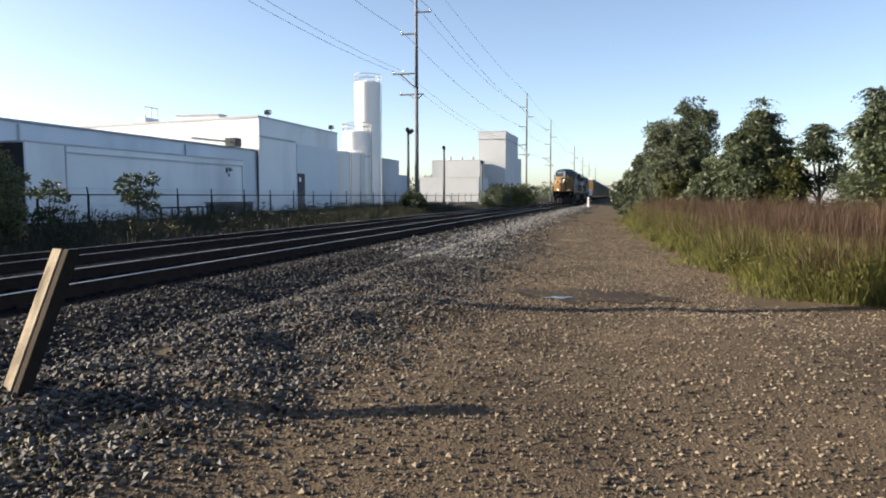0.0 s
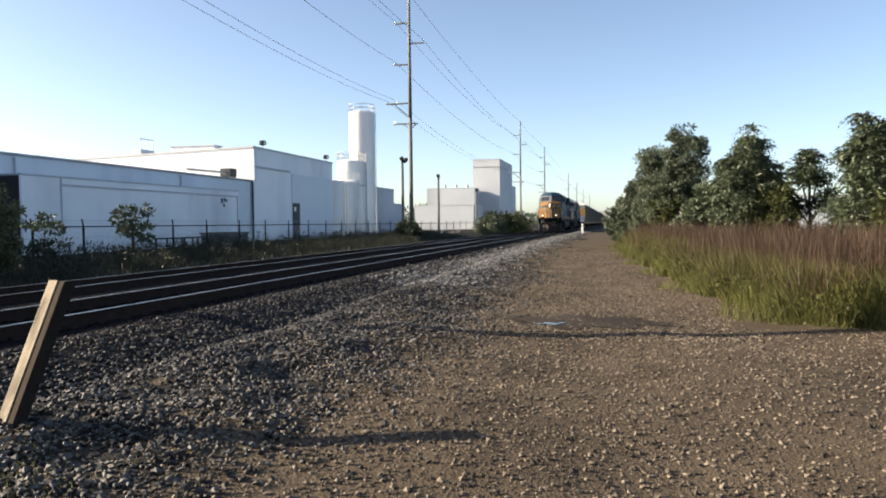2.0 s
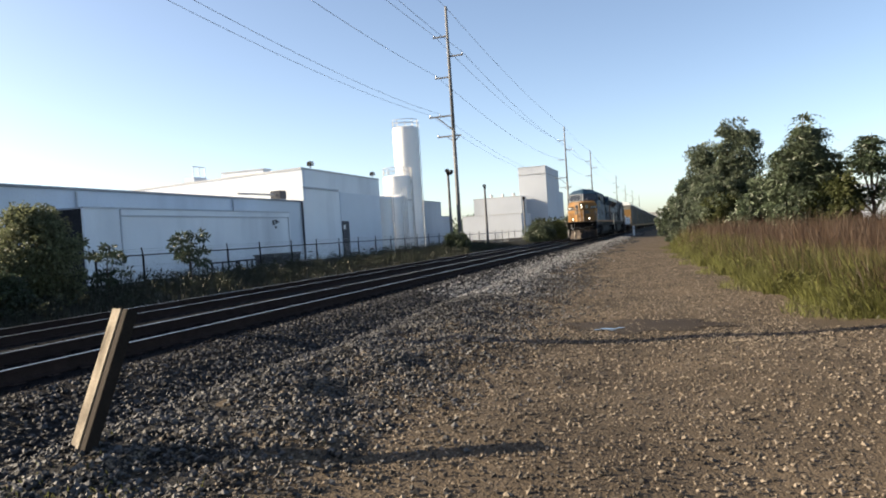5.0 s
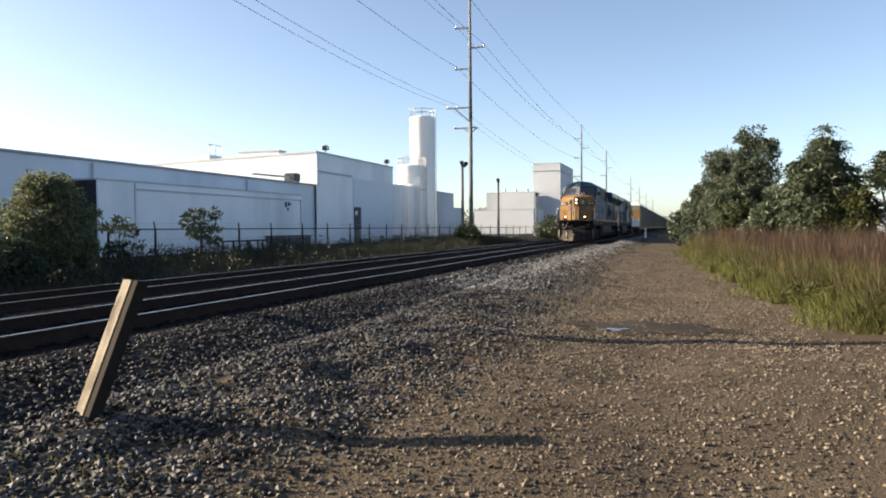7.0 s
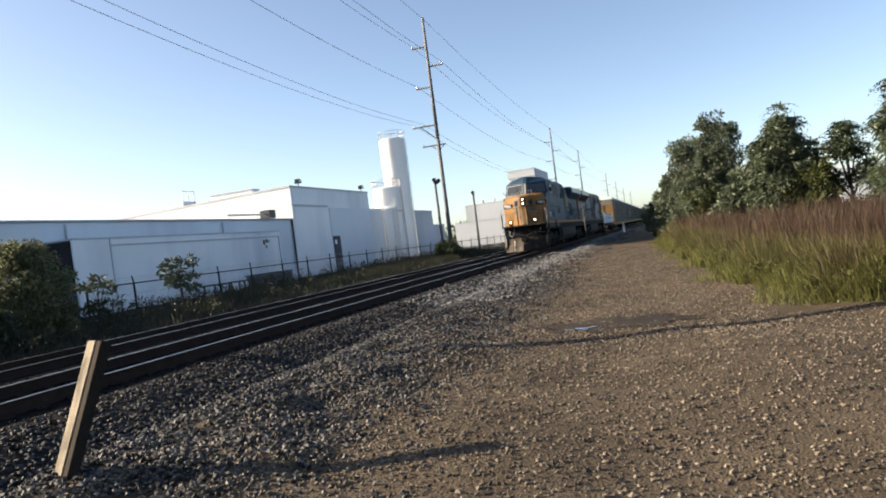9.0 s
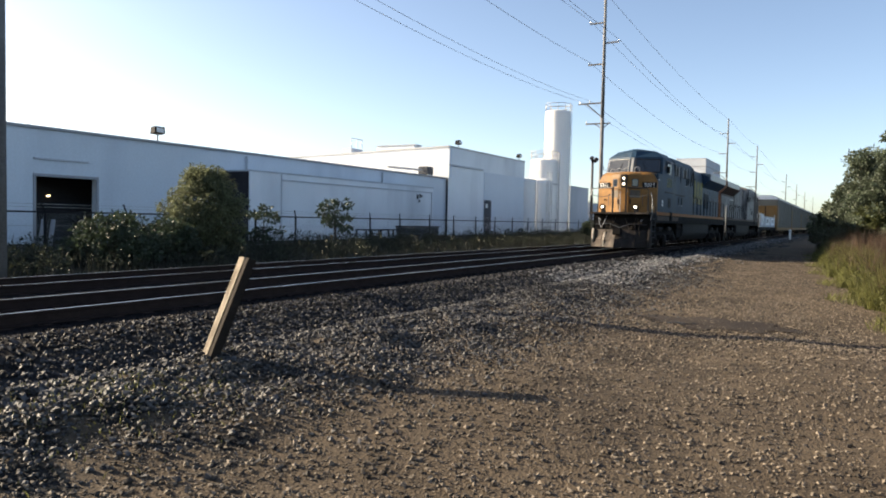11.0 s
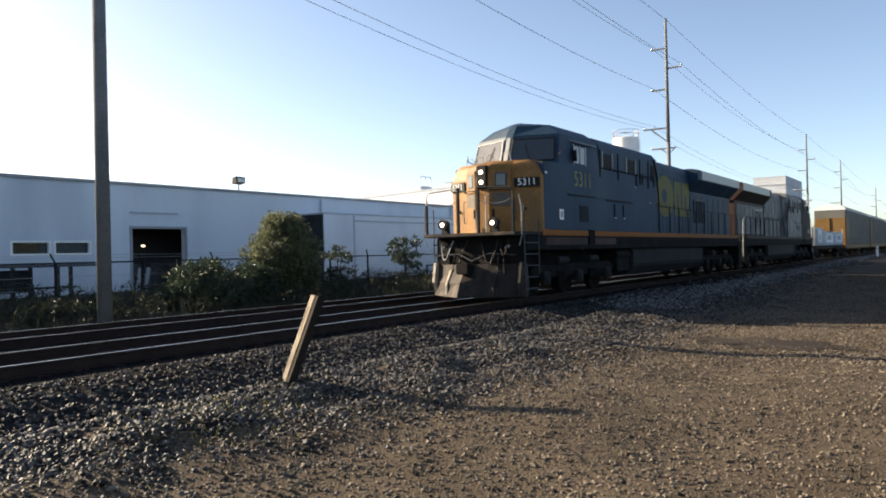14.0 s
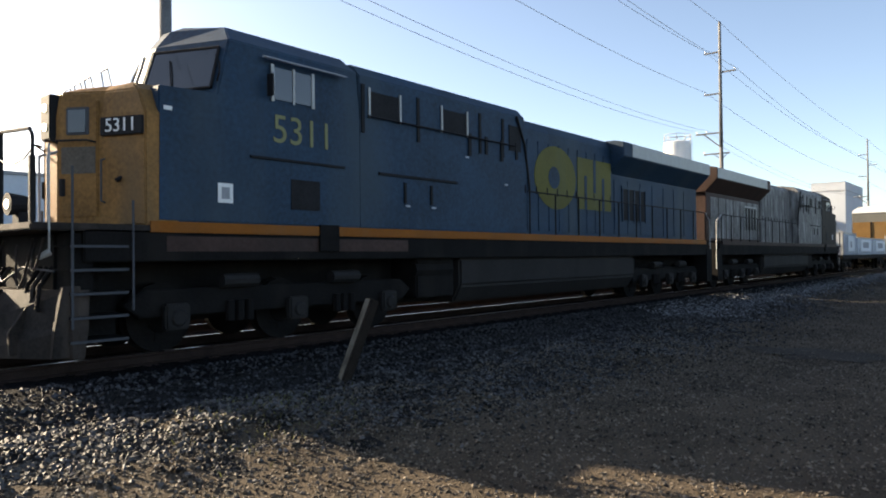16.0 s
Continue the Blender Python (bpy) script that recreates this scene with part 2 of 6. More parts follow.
# ---- mesh tools ----
class Geo:
    """Vertices and faces gathered for one mesh."""

    def __init__(self):
        self.v, self.f = [], []

    def add(self, verts, faces):
        n = len(self.v)
        self.v += [tuple(p) for p in verts]
        self.f += [tuple(i + n for i in q) for q in faces]
        return self

    def box(self, x0, x1, y0, y1, z0, z1):
        x0, x1, y0, y1, z0, z1 = min(x0, x1), max(x0, x1), min(y0, y1), max(y0, y1), min(z0, z1), max(z0, z1)
        return self.add([(x0, y0, z0), (x1, y0, z0), (x1, y1, z0), (x0, y1, z0), (x0, y0, z1), (x1, y0, z1), (x1, y1, z1), (x0, y1, z1)],
                        [(0, 3, 2, 1), (4, 5, 6, 7), (0, 1, 5, 4), (1, 2, 6, 5), (2, 3, 7, 6), (3, 0, 4, 7)])

    def tube(self, p0, p1, r0, r1=None, seg=8):
        r1 = r0 if r1 is None else r1
        p0, p1 = Vector(p0), Vector(p1)
        d = (p1 - p0).normalized()
        a = d.orthogonal().normalized()
        b = d.cross(a)
        ring = [(math.cos(2 * math.pi * i / seg), math.sin(2 * math.pi * i / seg)) for i in range(seg)]
        vs = [p0 + (a * c + b * s) * r0 for c, s in ring] + [p1 + (a * c + b * s) * r1 for c, s in ring]
        fs = [(i, (i + 1) % seg, seg + (i + 1) % seg, seg + i) for i in range(seg)]
        fs += [tuple(range(seg - 1, -1, -1)), tuple(range(seg, 2 * seg))]
        return self.add(vs, fs)

    def path(self, pts, r, seg=6):
        for a, b in zip(pts, pts[1:]):
            self.tube(a, b, r, r, seg)
        return self

    def prism(self, poly, axis, a, b):
        """A polygon given in the two other axes (in order), pulled along axis from a to b."""
        n = len(poly)
        k = "xyz".index(axis)

        def at(q, w):
            q = list(q)
            q.insert(k, w)
            return q
        vs = [at(q, a) for q in poly] + [at(q, b) for q in poly]
        fs = [(i, (i + 1) % n, n + (i + 1) % n, n + i) for i in range(n)] + [tuple(range(n - 1, -1, -1)), tuple(range(n, 2 * n))]
        return self.add(vs, fs)

    def loft(self, rings):
        """Closed rings of equal length, joined and capped."""
        n = len(rings[0])
        vs = [p for r in rings for p in r]
        fs = []
        for k in range(len(rings) - 1):
            fs += [(k * n + i, k * n + (i + 1) % n, (k + 1) * n + (i + 1) % n, (k + 1) * n + i) for i in range(n)]
        fs += [tuple(range(n - 1, -1, -1)), tuple(range((len(rings) - 1) * n, len(rings) * n))]
        return self.add(vs, fs)

    def mesh(self, name, bevel=0.0, smooth=False):
        me = bpy.data.meshes.new(name)
        me.from_pydata(self.v, [], self.f)
        bm = bmesh.new()
        bm.from_mesh(me)
        bmesh.ops.recalc_face_normals(bm, faces=bm.faces)
        if bevel:
            es = [e for e in bm.edges if len(e.link_faces) == 2 and e.calc_face_angle(0) > 0.5]
            bmesh.ops.bevel(bm, geom=es, offset=bevel, segments=2, affect="EDGES", clamp_overlap=True)
        bm.to_mesh(me)
        bm.free()
        if smooth:
            me.shade_smooth()
        return me


def part(name, geo, material, parent=None, label="", bevel=0.0, smooth=False):
    """One mesh object under a thing or part."""
    me = geo if isinstance(geo, bpy.types.Mesh) else geo.mesh(name, bevel, smooth)
    if not me.materials:
        me.materials.append(material)
    ob = new(name, me)
    ob.parent = parent
    return tagged(ob, label) if label else ob


def thing(name, label, category, at=(0, 0, 0), group="", kind=""):
    ob = new(name)
    ob.location = at
    return tagged(ob, label, category, group, kind)


def solo(name, geo, material, label, category="", group="", kind="", bevel=0.0, smooth=False, at=(0, 0, 0)):
    ob = part(name, geo, material, None, "", bevel, smooth)
    ob.location = at
    return tagged(ob, label, category, group, kind)


def fast_mesh(name, verts, faces, material):
    me = bpy.data.meshes.new(name)
    me.from_pydata(verts.tolist() if hasattr(verts, "tolist") else verts, [], faces.tolist() if hasattr(faces, "tolist") else faces)
    me.materials.append(material)
    return me


rng = np.random.default_rng(7)


# ---- ground: one sheet with the track bed in it ----
NEAR_X, FAR_X, RAIL_Z, RAIL_Z_FAR = -8.34, -12.45, 0.30, 0.24
PROFILE = [(-2500, -0.5), (-400, -0.3), (-120, 0.0), (-60, 0.15), (-36, 0.15), (-20, 0.15), (-16.5, 0.0), (-15.2, -0.12), (-14.4, 0.02), (-13.9, 0.05),
           (-11.0, 0.06), (-10.2, 0.08), (-9.8, 0.11), (-6.75, 0.11), (-6.35, 0.08), (-5.45, -0.15), (-5.1, -0.10), (-4.7, -0.03), (-4.2, -0.06), (-3.4, -0.13), (-2.5, -0.22),
           (0, -0.26), (4, -0.26), (12, -0.24), (60, -0.2), (400, -0.4), (2500, -0.5)]
PX = np.array([p[0] for p in PROFILE])
PZ = np.array([p[1] for p in PROFILE])


def ground_z(x, y):
    x, y = np.asarray(x, float), np.asarray(y, float)
    z = np.interp(x, PX, PZ)
    rise = np.clip((y - 12) / 48, 0, 1) * 0.40
    bed = np.interp(x, [-14, -11, -6.2, -4.6], [0, 1, 1, 0])
    far_off = np.interp(x, [-40, -20], [0, 1])
    z = z + rise * (1 - bed) * far_off * np.where(x > -6.2, 1, 0.4)
    wob = 0.018 * np.sin(x * 1.7 + 0.6 * y) + 0.02 * np.sin(0.9 * y - 1.1 * x + 1) + 0.012 * np.sin(3.1 * x) * np.sin(2.3 * y)
    near = np.exp(-((y - 8) / 30) ** 2) * np.interp(x, [-7, -4.5, 6, 14], [0, 1, 1, 0])
    heaps = 0.07 * np.sin(2.1 * x + 1.3 * np.sin(0.8 * y)) * np.sin(1.9 * y + 0.9 * np.sin(1.7 * x)) + 0.035 * np.sin(5.3 * x + 2.0 * y) * np.sin(4.1 * y - 1.5 * x)
    stony = np.interp(x, [-5.3, -4.6, -3.4, -2.0], [0, 1, 1, 0]) * np.exp(-((y - 8) / 22) ** 2)
    return z + wob * near + heaps * stony


def build_ground():
    xs = np.unique(np.concatenate([PX, np.arange(-15, 8.01, 0.25), np.arange(8, 16, 1.0)]))
    ys = np.unique(np.concatenate([[-2500, -800, -200, -60, -30], np.arange(-14, 26, 0.35), np.arange(26, 70, 2), np.arange(70, 200, 10), [300, 500, 900, 1600, 3000]]))
    gx, gy = np.meshgrid(xs, ys)
    v = np.stack([gx, gy, ground_z(gx, gy)], -1).reshape(-1, 3)
    nx, ny = len(xs), len(ys)
    i = np.arange(nx * ny).reshape(ny, nx)
    f = np.stack([i[:-1, :-1], i[:-1, 1:], i[1:, 1:], i[1:, :-1]], -1).reshape(-1, 4)
    me = fast_mesh("ground", v, f, GRAVEL)
    me.materials.append(BALLAST)
    me.materials.append(SOIL)
    me.materials.append(STONY)
    cx = v[f].mean(1)
    idx = np.zeros(len(f), int)
    idx[(cx[:, 0] < -6.3) & (cx[:, 0] > -14.6)] = 1
    idx[(cx[:, 0] >= -6.3) & (cx[:, 0] < -5.0)] = 3
    stony = (cx[:, 0] >= -5.0) & (cx[:, 0] < -2.2) & (rng.random(len(f)) < np.interp(cx[:, 0], [-5.0, -4.0, -2.2], [1.0, 0.85, 0.0]))
    idx[stony] = 3
    idx[(cx[:, 0] <= -14.6) | (cx[:, 0] > 8) | (cx[:, 1] < -60) | (cx[:, 1] > 150)] = 2
    me.polygons.foreach_set("material_index", idx)
    me.shade_smooth()
    tagged(new("ground", me), "brown gravel lot beside a dark ballast track bed", "ground", kind="structure")


OCTA = np.array([(1, 0, 0), (-1, 0, 0), (0, 1, 0), (0, -1, 0), (0, 0, 1), (0, 0, -1)], float)
OCTA_F = np.array([(0, 2, 4), (2, 1, 4), (1, 3, 4), (3, 0, 4), (2, 0, 5), (1, 2, 5), (3, 1, 5), (0, 3, 5)])


def stones(name, x, y, size, material, label, sink=0.25):
    """Angular stones, each of its own shape and turn, lying on the ground."""
    n = len(x)
    shape = OCTA[None] * rng.uniform(0.55, 1.2, (n, 6, 1)) + rng.normal(0, 0.16, (n, 6, 3))
    shape[..., 2] *= 0.7
    a = rng.uniform(0, 2 * np.pi, n)
    c, s = np.cos(a)[:, None], np.sin(a)[:, None]
    px, py = shape[..., 0] * c - shape[..., 1] * s, shape[..., 0] * s + shape[..., 1] * c
    tilt = rng.normal(0, 0.5, n)[:, None]
    pz = shape[..., 2] * np.cos(tilt) + px * np.sin(tilt)
    px = px * np.cos(tilt) - shape[..., 2] * np.sin(tilt)
    half = (size / 2)[:, None]
    v = np.stack([px * half + x[:, None], py * half + y[:, None], pz * half + (ground_z(x, y) + size * sink)[:, None]], -1).reshape(-1, 3)
    f = (OCTA_F[None] + 6 * np.arange(n)[:, None, None]).reshape(-1, 3)
    ob = new(name, fast_mesh(name, v, f, material))
    tagged(ob, label, "stones", kind="stuff")


def build_stones():
    # coarse broken ballast at the foot of the bed and on its shoulder
    n = 30000
    y = -6 + 30 * rng.random(n) ** 1.3
    x = rng.normal(np.interp(y, [0, 5], [-4.7, -4.1]), np.interp(y, [0, 5], [0.6, 0.95]))
    keep = (x > -6.2) & (x < -1.2)
    x, y = x[keep], y[keep]
    stones("ballast_stone", x, y, rng.uniform(0.025, 0.085, len(x)), STONE, "coarse broken grey ballast stones along the track bed")
    n = 22000
    y, x = 18 + 80 * rng.random(n) ** 1.3, rng.normal(-5.0, 0.65, n)
    stones("ballast_stone", x, y, rng.uniform(0.05, 0.11, n), PALE_STONE, "coarse broken grey ballast stones along the track bed")
    n = 17000
    y, x = -7 + 34 * rng.random(n) ** 1.2, rng.uniform(-6.9, -4.9, n)
    stones("shoulder_stone", x, y, rng.uniform(0.03, 0.08, n), SHOULDER, "dark grey ballast stones on the sloping shoulder")
    n = 6000
    y, x = -6 + 40 * rng.random(n), rng.uniform(-11.2, -6.9, n)
    stones("bed_stone", x, y, rng.uniform(0.03, 0.07, n), BALLAST, "oily dark ballast stones between the ties")
    # gravel of the lot, finer with distance from the tracks
    n = 85000
    y = -3 + 15.5 * rng.random(n) ** 1.1
    x = -4.2 + 10.5 * rng.random(n) ** 2.1
    stones("gravel", x, y, 0.012 + 0.036 * rng.random(n) ** 2.2, PEBBLE, "loose tan and grey gravel on the lot", 0.18)
    n = 7000
    y = -4 + 16 * rng.random(n) ** 1.2
    x = -4.2 + 9 * rng.random(n) ** 1.6
    stones("gravel", x, y, rng.uniform(0.035, 0.065, n), PEBBLE, "larger loose stones strewn over the lot", 0.2)
    n = 9000
    y, x = rng.uniform(-14, -4, n), -4.2 + 10.5 * rng.random(n) ** 1.3
    stones("gravel", x, y, 0.015 + 0.035 * rng.random(n) ** 2, PEBBLE, "loose tan and grey gravel on the lot", 0.18)
    n = 26000
    y, x = 11 + 30 * rng.random(n) ** 1.3, -4.2 + 6.4 * rng.random(n)
    stones("gravel", x, y, rng.uniform(0.02, 0.055, n), PEBBLE, "loose tan and grey gravel on the lot", 0.12)


# ---- tracks ----
def rail_profile(cx, top):
    h = [(-0.07, -0.18), (-0.07, -0.165), (-0.012, -0.145), (-0.012, -0.05), (-0.036, -0.04), (-0.036, -0.004), (-0.03, 0), (0.03, 0), (0.036, -0.004), (0.036, -0.04),
         (0.012, -0.05), (0.012, -0.145), (0.07, -0.165), (0.07, -0.18)]
    return [(cx + a, top + b) for a, b in h]


def build_track(name, cx, top, label):
    track = thing(name, label, "railway track", (cx, 0, 0), kind="structure")
    for side in (-0.7525, 0.7525):
        g = Geo()
        prof = rail_profile(side, top)
        n = len(prof)
        ys = [-120, 700]
        g.add([(a, yy, b) for yy in ys for a, b in prof], [(i, (i + 1) % n, n + (i + 1) % n, n + i) for i in range(n)])
        r = part("rail", g, RAIL_SIDE, track, "rusty steel rail with a polished head")
        r.data.materials.append(RAIL_TOP)
        for p in r.data.polygons:
            if abs(p.normal.z) > 0.9 and p.center.z > top - 0.02:
                p.material_index = 1
    tie = Geo().box(-1.3, 1.3, -0.11, 0.11, -0.17, 0).mesh("tie", 0.012)
    tie.materials.append(TIE)
    for k in range(150):
        t = part("tie", tie, TIE, track)
        t.location = (rng.normal(0, 0.015), -5 + k * 0.52, top - 0.195)
        t.rotation_euler = (0, 0, rng.normal(0, 0.006))
    g = Geo()
    for k in range(150):
        y = -5 + k * 0.52
        for s in (-0.7525, 0.7525):
            g.box(s - 0.16, s + 0.16, y - 0.09, y + 0.09, top - 0.195, top - 0.178)
    tagged(part("tie_plate", g, RAIL_SIDE, track), kind="stuff")
    far = Geo()
    for k in range(420):
        y = 73.1 + k * 0.52
        far.box(-1.3, 1.3, y - 0.11, y + 0.11, top - 0.36, top - 0.195)
    for k in range(90):
        y = -5.4 - k * 0.52
        far.box(-1.3, 1.3, y - 0.11, y + 0.11, top - 0.36, top - 0.195)
    tagged(part("far_ties", far, TIE, track), kind="stuff")


# ---- buildings ----
def building(name, label, x_front, depth, y0, y1, top, base=0.0, roof_drop=0.0, material=None, category="building", trim=True):
    """A block parallel to the tracks: walls with thickness, a roof slab with an overhanging edge, floor plinth."""
    material = material or WHITE_METAL
    ob = thing(name, label, category)
    xb = x_front - depth
    part("front_wall", Geo().box(x_front - 0.3, x_front, y0, y1, base, top), material, ob)
    part("back_wall", Geo().box(xb, xb + 0.3, y0, y1, base, top - roof_drop), material, ob)
    for yy in (y0, y1 - 0.3):
        part("end_wall", Geo().prism([(x_front - 0.302, base), (x_front - 0.302, top - 0.002), (xb + 0.302, top - roof_drop - 0.002), (xb + 0.302, base)], "y", yy, yy + 0.3), material, ob)
    part("roof", Geo().prism([(x_front + 0.05, top), (x_front + 0.05, top + 0.16), (xb - 0.05, top - roof_drop + 0.16), (xb - 0.05, top - roof_drop)], "y", y0 - 0.05, y1 + 0.05),
         ROOF, ob, "grey metal roof edge")
    return ob


WALL_X = -30.0


def wall_with_openings(g, x0, x1, y0, y1, z0, z1, holes):
    """A wall slab along y with rectangular openings (ya, yb, za, zb)."""
    ys = sorted({y0, y1, *[h[0] for h in holes], *[h[1] for h in holes]})
    for a, b in zip(ys, ys[1:]):
        cuts = [h for h in holes if h[0] <= a and h[1] >= b]
        z = z0
        for h in sorted(cuts, key=lambda q: q[2]):
            if h[2] > z:
                g.box(x0, x1, a, b, z, h[2])
            z = h[3]
        if z < z1:
            g.box(x0, x1, a, b, z, z1)


def build_low_wing():
    ob = thing("warehouse", "long low white warehouse wing with a dock door and strip windows", "warehouse")
    door = (17.5, 20.43, 0.1, 3.2)
    win1, win2 = (12.05, 13.6, 2.02, 2.52), (13.85, 15.4, 2.02, 2.52)
    g = Geo()
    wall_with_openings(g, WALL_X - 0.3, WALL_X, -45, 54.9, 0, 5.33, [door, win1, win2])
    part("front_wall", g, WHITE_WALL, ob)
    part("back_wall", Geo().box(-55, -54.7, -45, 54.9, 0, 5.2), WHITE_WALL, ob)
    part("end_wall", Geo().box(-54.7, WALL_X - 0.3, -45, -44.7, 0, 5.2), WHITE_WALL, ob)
    part("roof", Geo().box(-55, WALL_X + 0.02, -45, 54.9, 5.33, 5.40), ROOF, ob, "flat grey roof")
    part("roof_edge", Geo().box(WALL_X + 0.003, WALL_X + 0.10, -45, 54.9, 5.30, 5.44), TRIM_GREY, ob, "dark grey roof edge flashing", 0.01)
    part("floor_slab", Geo().box(-54.6, WALL_X - 0.31, -44, 54, 0.0, 0.12), CONCRETE, ob)
    # dock doorway: near-black sheets stand for the shade inside, a few lit panes on the back one
    d = part("dock_door", Geo().box(WALL_X - 2.6, WALL_X - 2.5, 15, 23, 0.12, 4.0), SHADE_SHEET, ob, "dark sheet standing for the shade inside the dock doorway")
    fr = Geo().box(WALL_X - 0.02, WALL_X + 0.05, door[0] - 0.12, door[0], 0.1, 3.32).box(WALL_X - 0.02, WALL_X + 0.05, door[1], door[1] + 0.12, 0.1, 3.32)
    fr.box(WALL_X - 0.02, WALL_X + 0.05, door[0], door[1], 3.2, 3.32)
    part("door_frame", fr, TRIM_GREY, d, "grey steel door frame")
    part("side_baffle", Geo().box(WALL_X - 2.5, WALL_X - 0.31, 15, 15.1, 0.12, 4.0), SHADE_SHEET, d)
    part("side_baffle", Geo().box(WALL_X - 2.5, WALL_X - 0.31, 22.9, 23, 0.12, 4.0), SHADE_SHEET, d)
    part("head_baffle", Geo().box(WALL_X - 2.5, WALL_X - 0.31, 15, 23, 3.9, 4.0), SHADE_SHEET, d)
    for yy, zz, w, h in ((17.75, 2.62, 0.16, 0.1), (18.75, 2.74, 0.2, 0.2), (17.8, 2.30, 0.12, 0.14), (19.5, 2.36, 0.16, 0.07)):
        part("door_light", Geo().box(WALL_X - 2.5, WALL_X - 2.46, yy, yy + w, zz, zz + h), LAMP_DIM, d, "small bright light inside the doorway")
    for w in (win1, win2):
        p = part("window", Geo().box(WALL_X - 0.2, WALL_X - 0.16, w[0], w[1], w[2], w[3]), GLASS, ob, "dark strip window")
        fr = Geo().box(WALL_X - 0.15, WALL_X + 0.03, w[0] - 0.07, w[0] + 0.02, w[2] - 0.07, w[3] + 0.07)
        fr.box(WALL_X - 0.15, WALL_X + 0.03, w[1] - 0.02, w[1] + 0.07, w[2] - 0.07, w[3] + 0.07)
        fr.box(WALL_X - 0.15, WALL_X + 0.03, w[0] + 0.02, w[1] - 0.02, w[3] - 0.01, w[3] + 0.07)
        fr.box(WALL_X - 0.15, WALL_X + 0.03, w[0] + 0.02, w[1] - 0.02, w[2] - 0.07, w[2] + 0.01)
        part("window_frame", fr, WHITE_PAINT, p, "white window frame")
    part("canopy_beam", Geo().box(WALL_X, WALL_X + 0.08, 17.4, 20.0, 3.95, 4.02), TRIM_PALE, ob)
    for yy in (30.2, 44.5):
        part("downpipe", Geo().tube((WALL_X + 0.1, yy, 5.2), (WALL_X + 0.1, yy, 3.9), 0.06), TRIM_PALE, ob)
    # annex standing proud of the wing
    an = thing("annex", "long white box annex against the warehouse with a dark end", "annex")
    part("front_panel", Geo().box(-27.62, -27.5, 28.1, 48.2, 0.2, 4.12), WHITE_METAL, an)
    part("roof", Geo().box(WALL_X + 0.12, -27.46, 28.1, 48.2, 4.12, 4.2), TRIM_PALE, an, "thin grey roof edge")
    part("end_panel", Geo().box(WALL_X + 0.1, -27.62, 48.1, 48.2, 0.2, 4.1), WHITE_METAL, an)
    # this end is a dark sheet: the shade inside is put into its colour
    part("open_end", Geo().box(WALL_X + 0.1, -27.62, 28.12, 28.2, 0.2, 4.1), SHADE_SHEET, an, "dark sheet standing for the shade in the open annex end")
    part("seam", Geo().box(-27.495, -27.46, 30.55, 30.63, 0.2, 4.1), TRIM_PALE, an)
    part("rail_strip", Geo().box(-27.495, -27.44, 30.63, 48.0, 3.72, 3.8), TRIM_PALE, an)
    part("seam", Geo().box(-27.495, -27.46, 47.9, 48.0, 0.2, 3.8), TRIM_PALE, an)
    gm = Geo().box(-27.498, -27.47, 45.7, 45.95, 3.2, 3.55).box(-27.498, -27.47, 46.1, 46.3, 3.3, 3.6).box(-27.498, -27.47, 46.0, 46.18, 2.95, 3.15).box(-27.498, -27.47, 46.4, 46.55, 3.35, 3.5)
    part("painted_mark", gm, GREY_DOOR, an, "small dark painted scrawl")
    part("corner_pipe", Geo().tube((WALL_X + 0.15, 54.6, 0.1), (WALL_X + 0.15, 54.6, 5.3), 0.09), GREY_DOOR, ob)


def flood_lamp(x, y, z, turn=0.0, h=0.75):
    ob = thing("flood_lamp", "small box floodlight on a short roof mast", "lamp", (x, y, z), "roof floodlights")
    part("mast", Geo().tube((0, 0, 0), (0, 0, h * 0.6), 0.035), DARK_STEEL, ob)
    head = part("lamp_head", Geo().prism([(-0.2, 0), (0.22, 0.06), (0.18, 0.42), (-0.16, 0.36)], "y", -0.32, 0.32), DARK_STEEL, ob, bevel=0.02)
    head.location = (0, 0, h * 0.5)
    lens = part("lens", Geo().box(0.2, 0.225, -0.22, 0.22, 0.1, 0.34), WHITE_PAINT, head)
    ob.rotation_euler = (0, 0, turn)


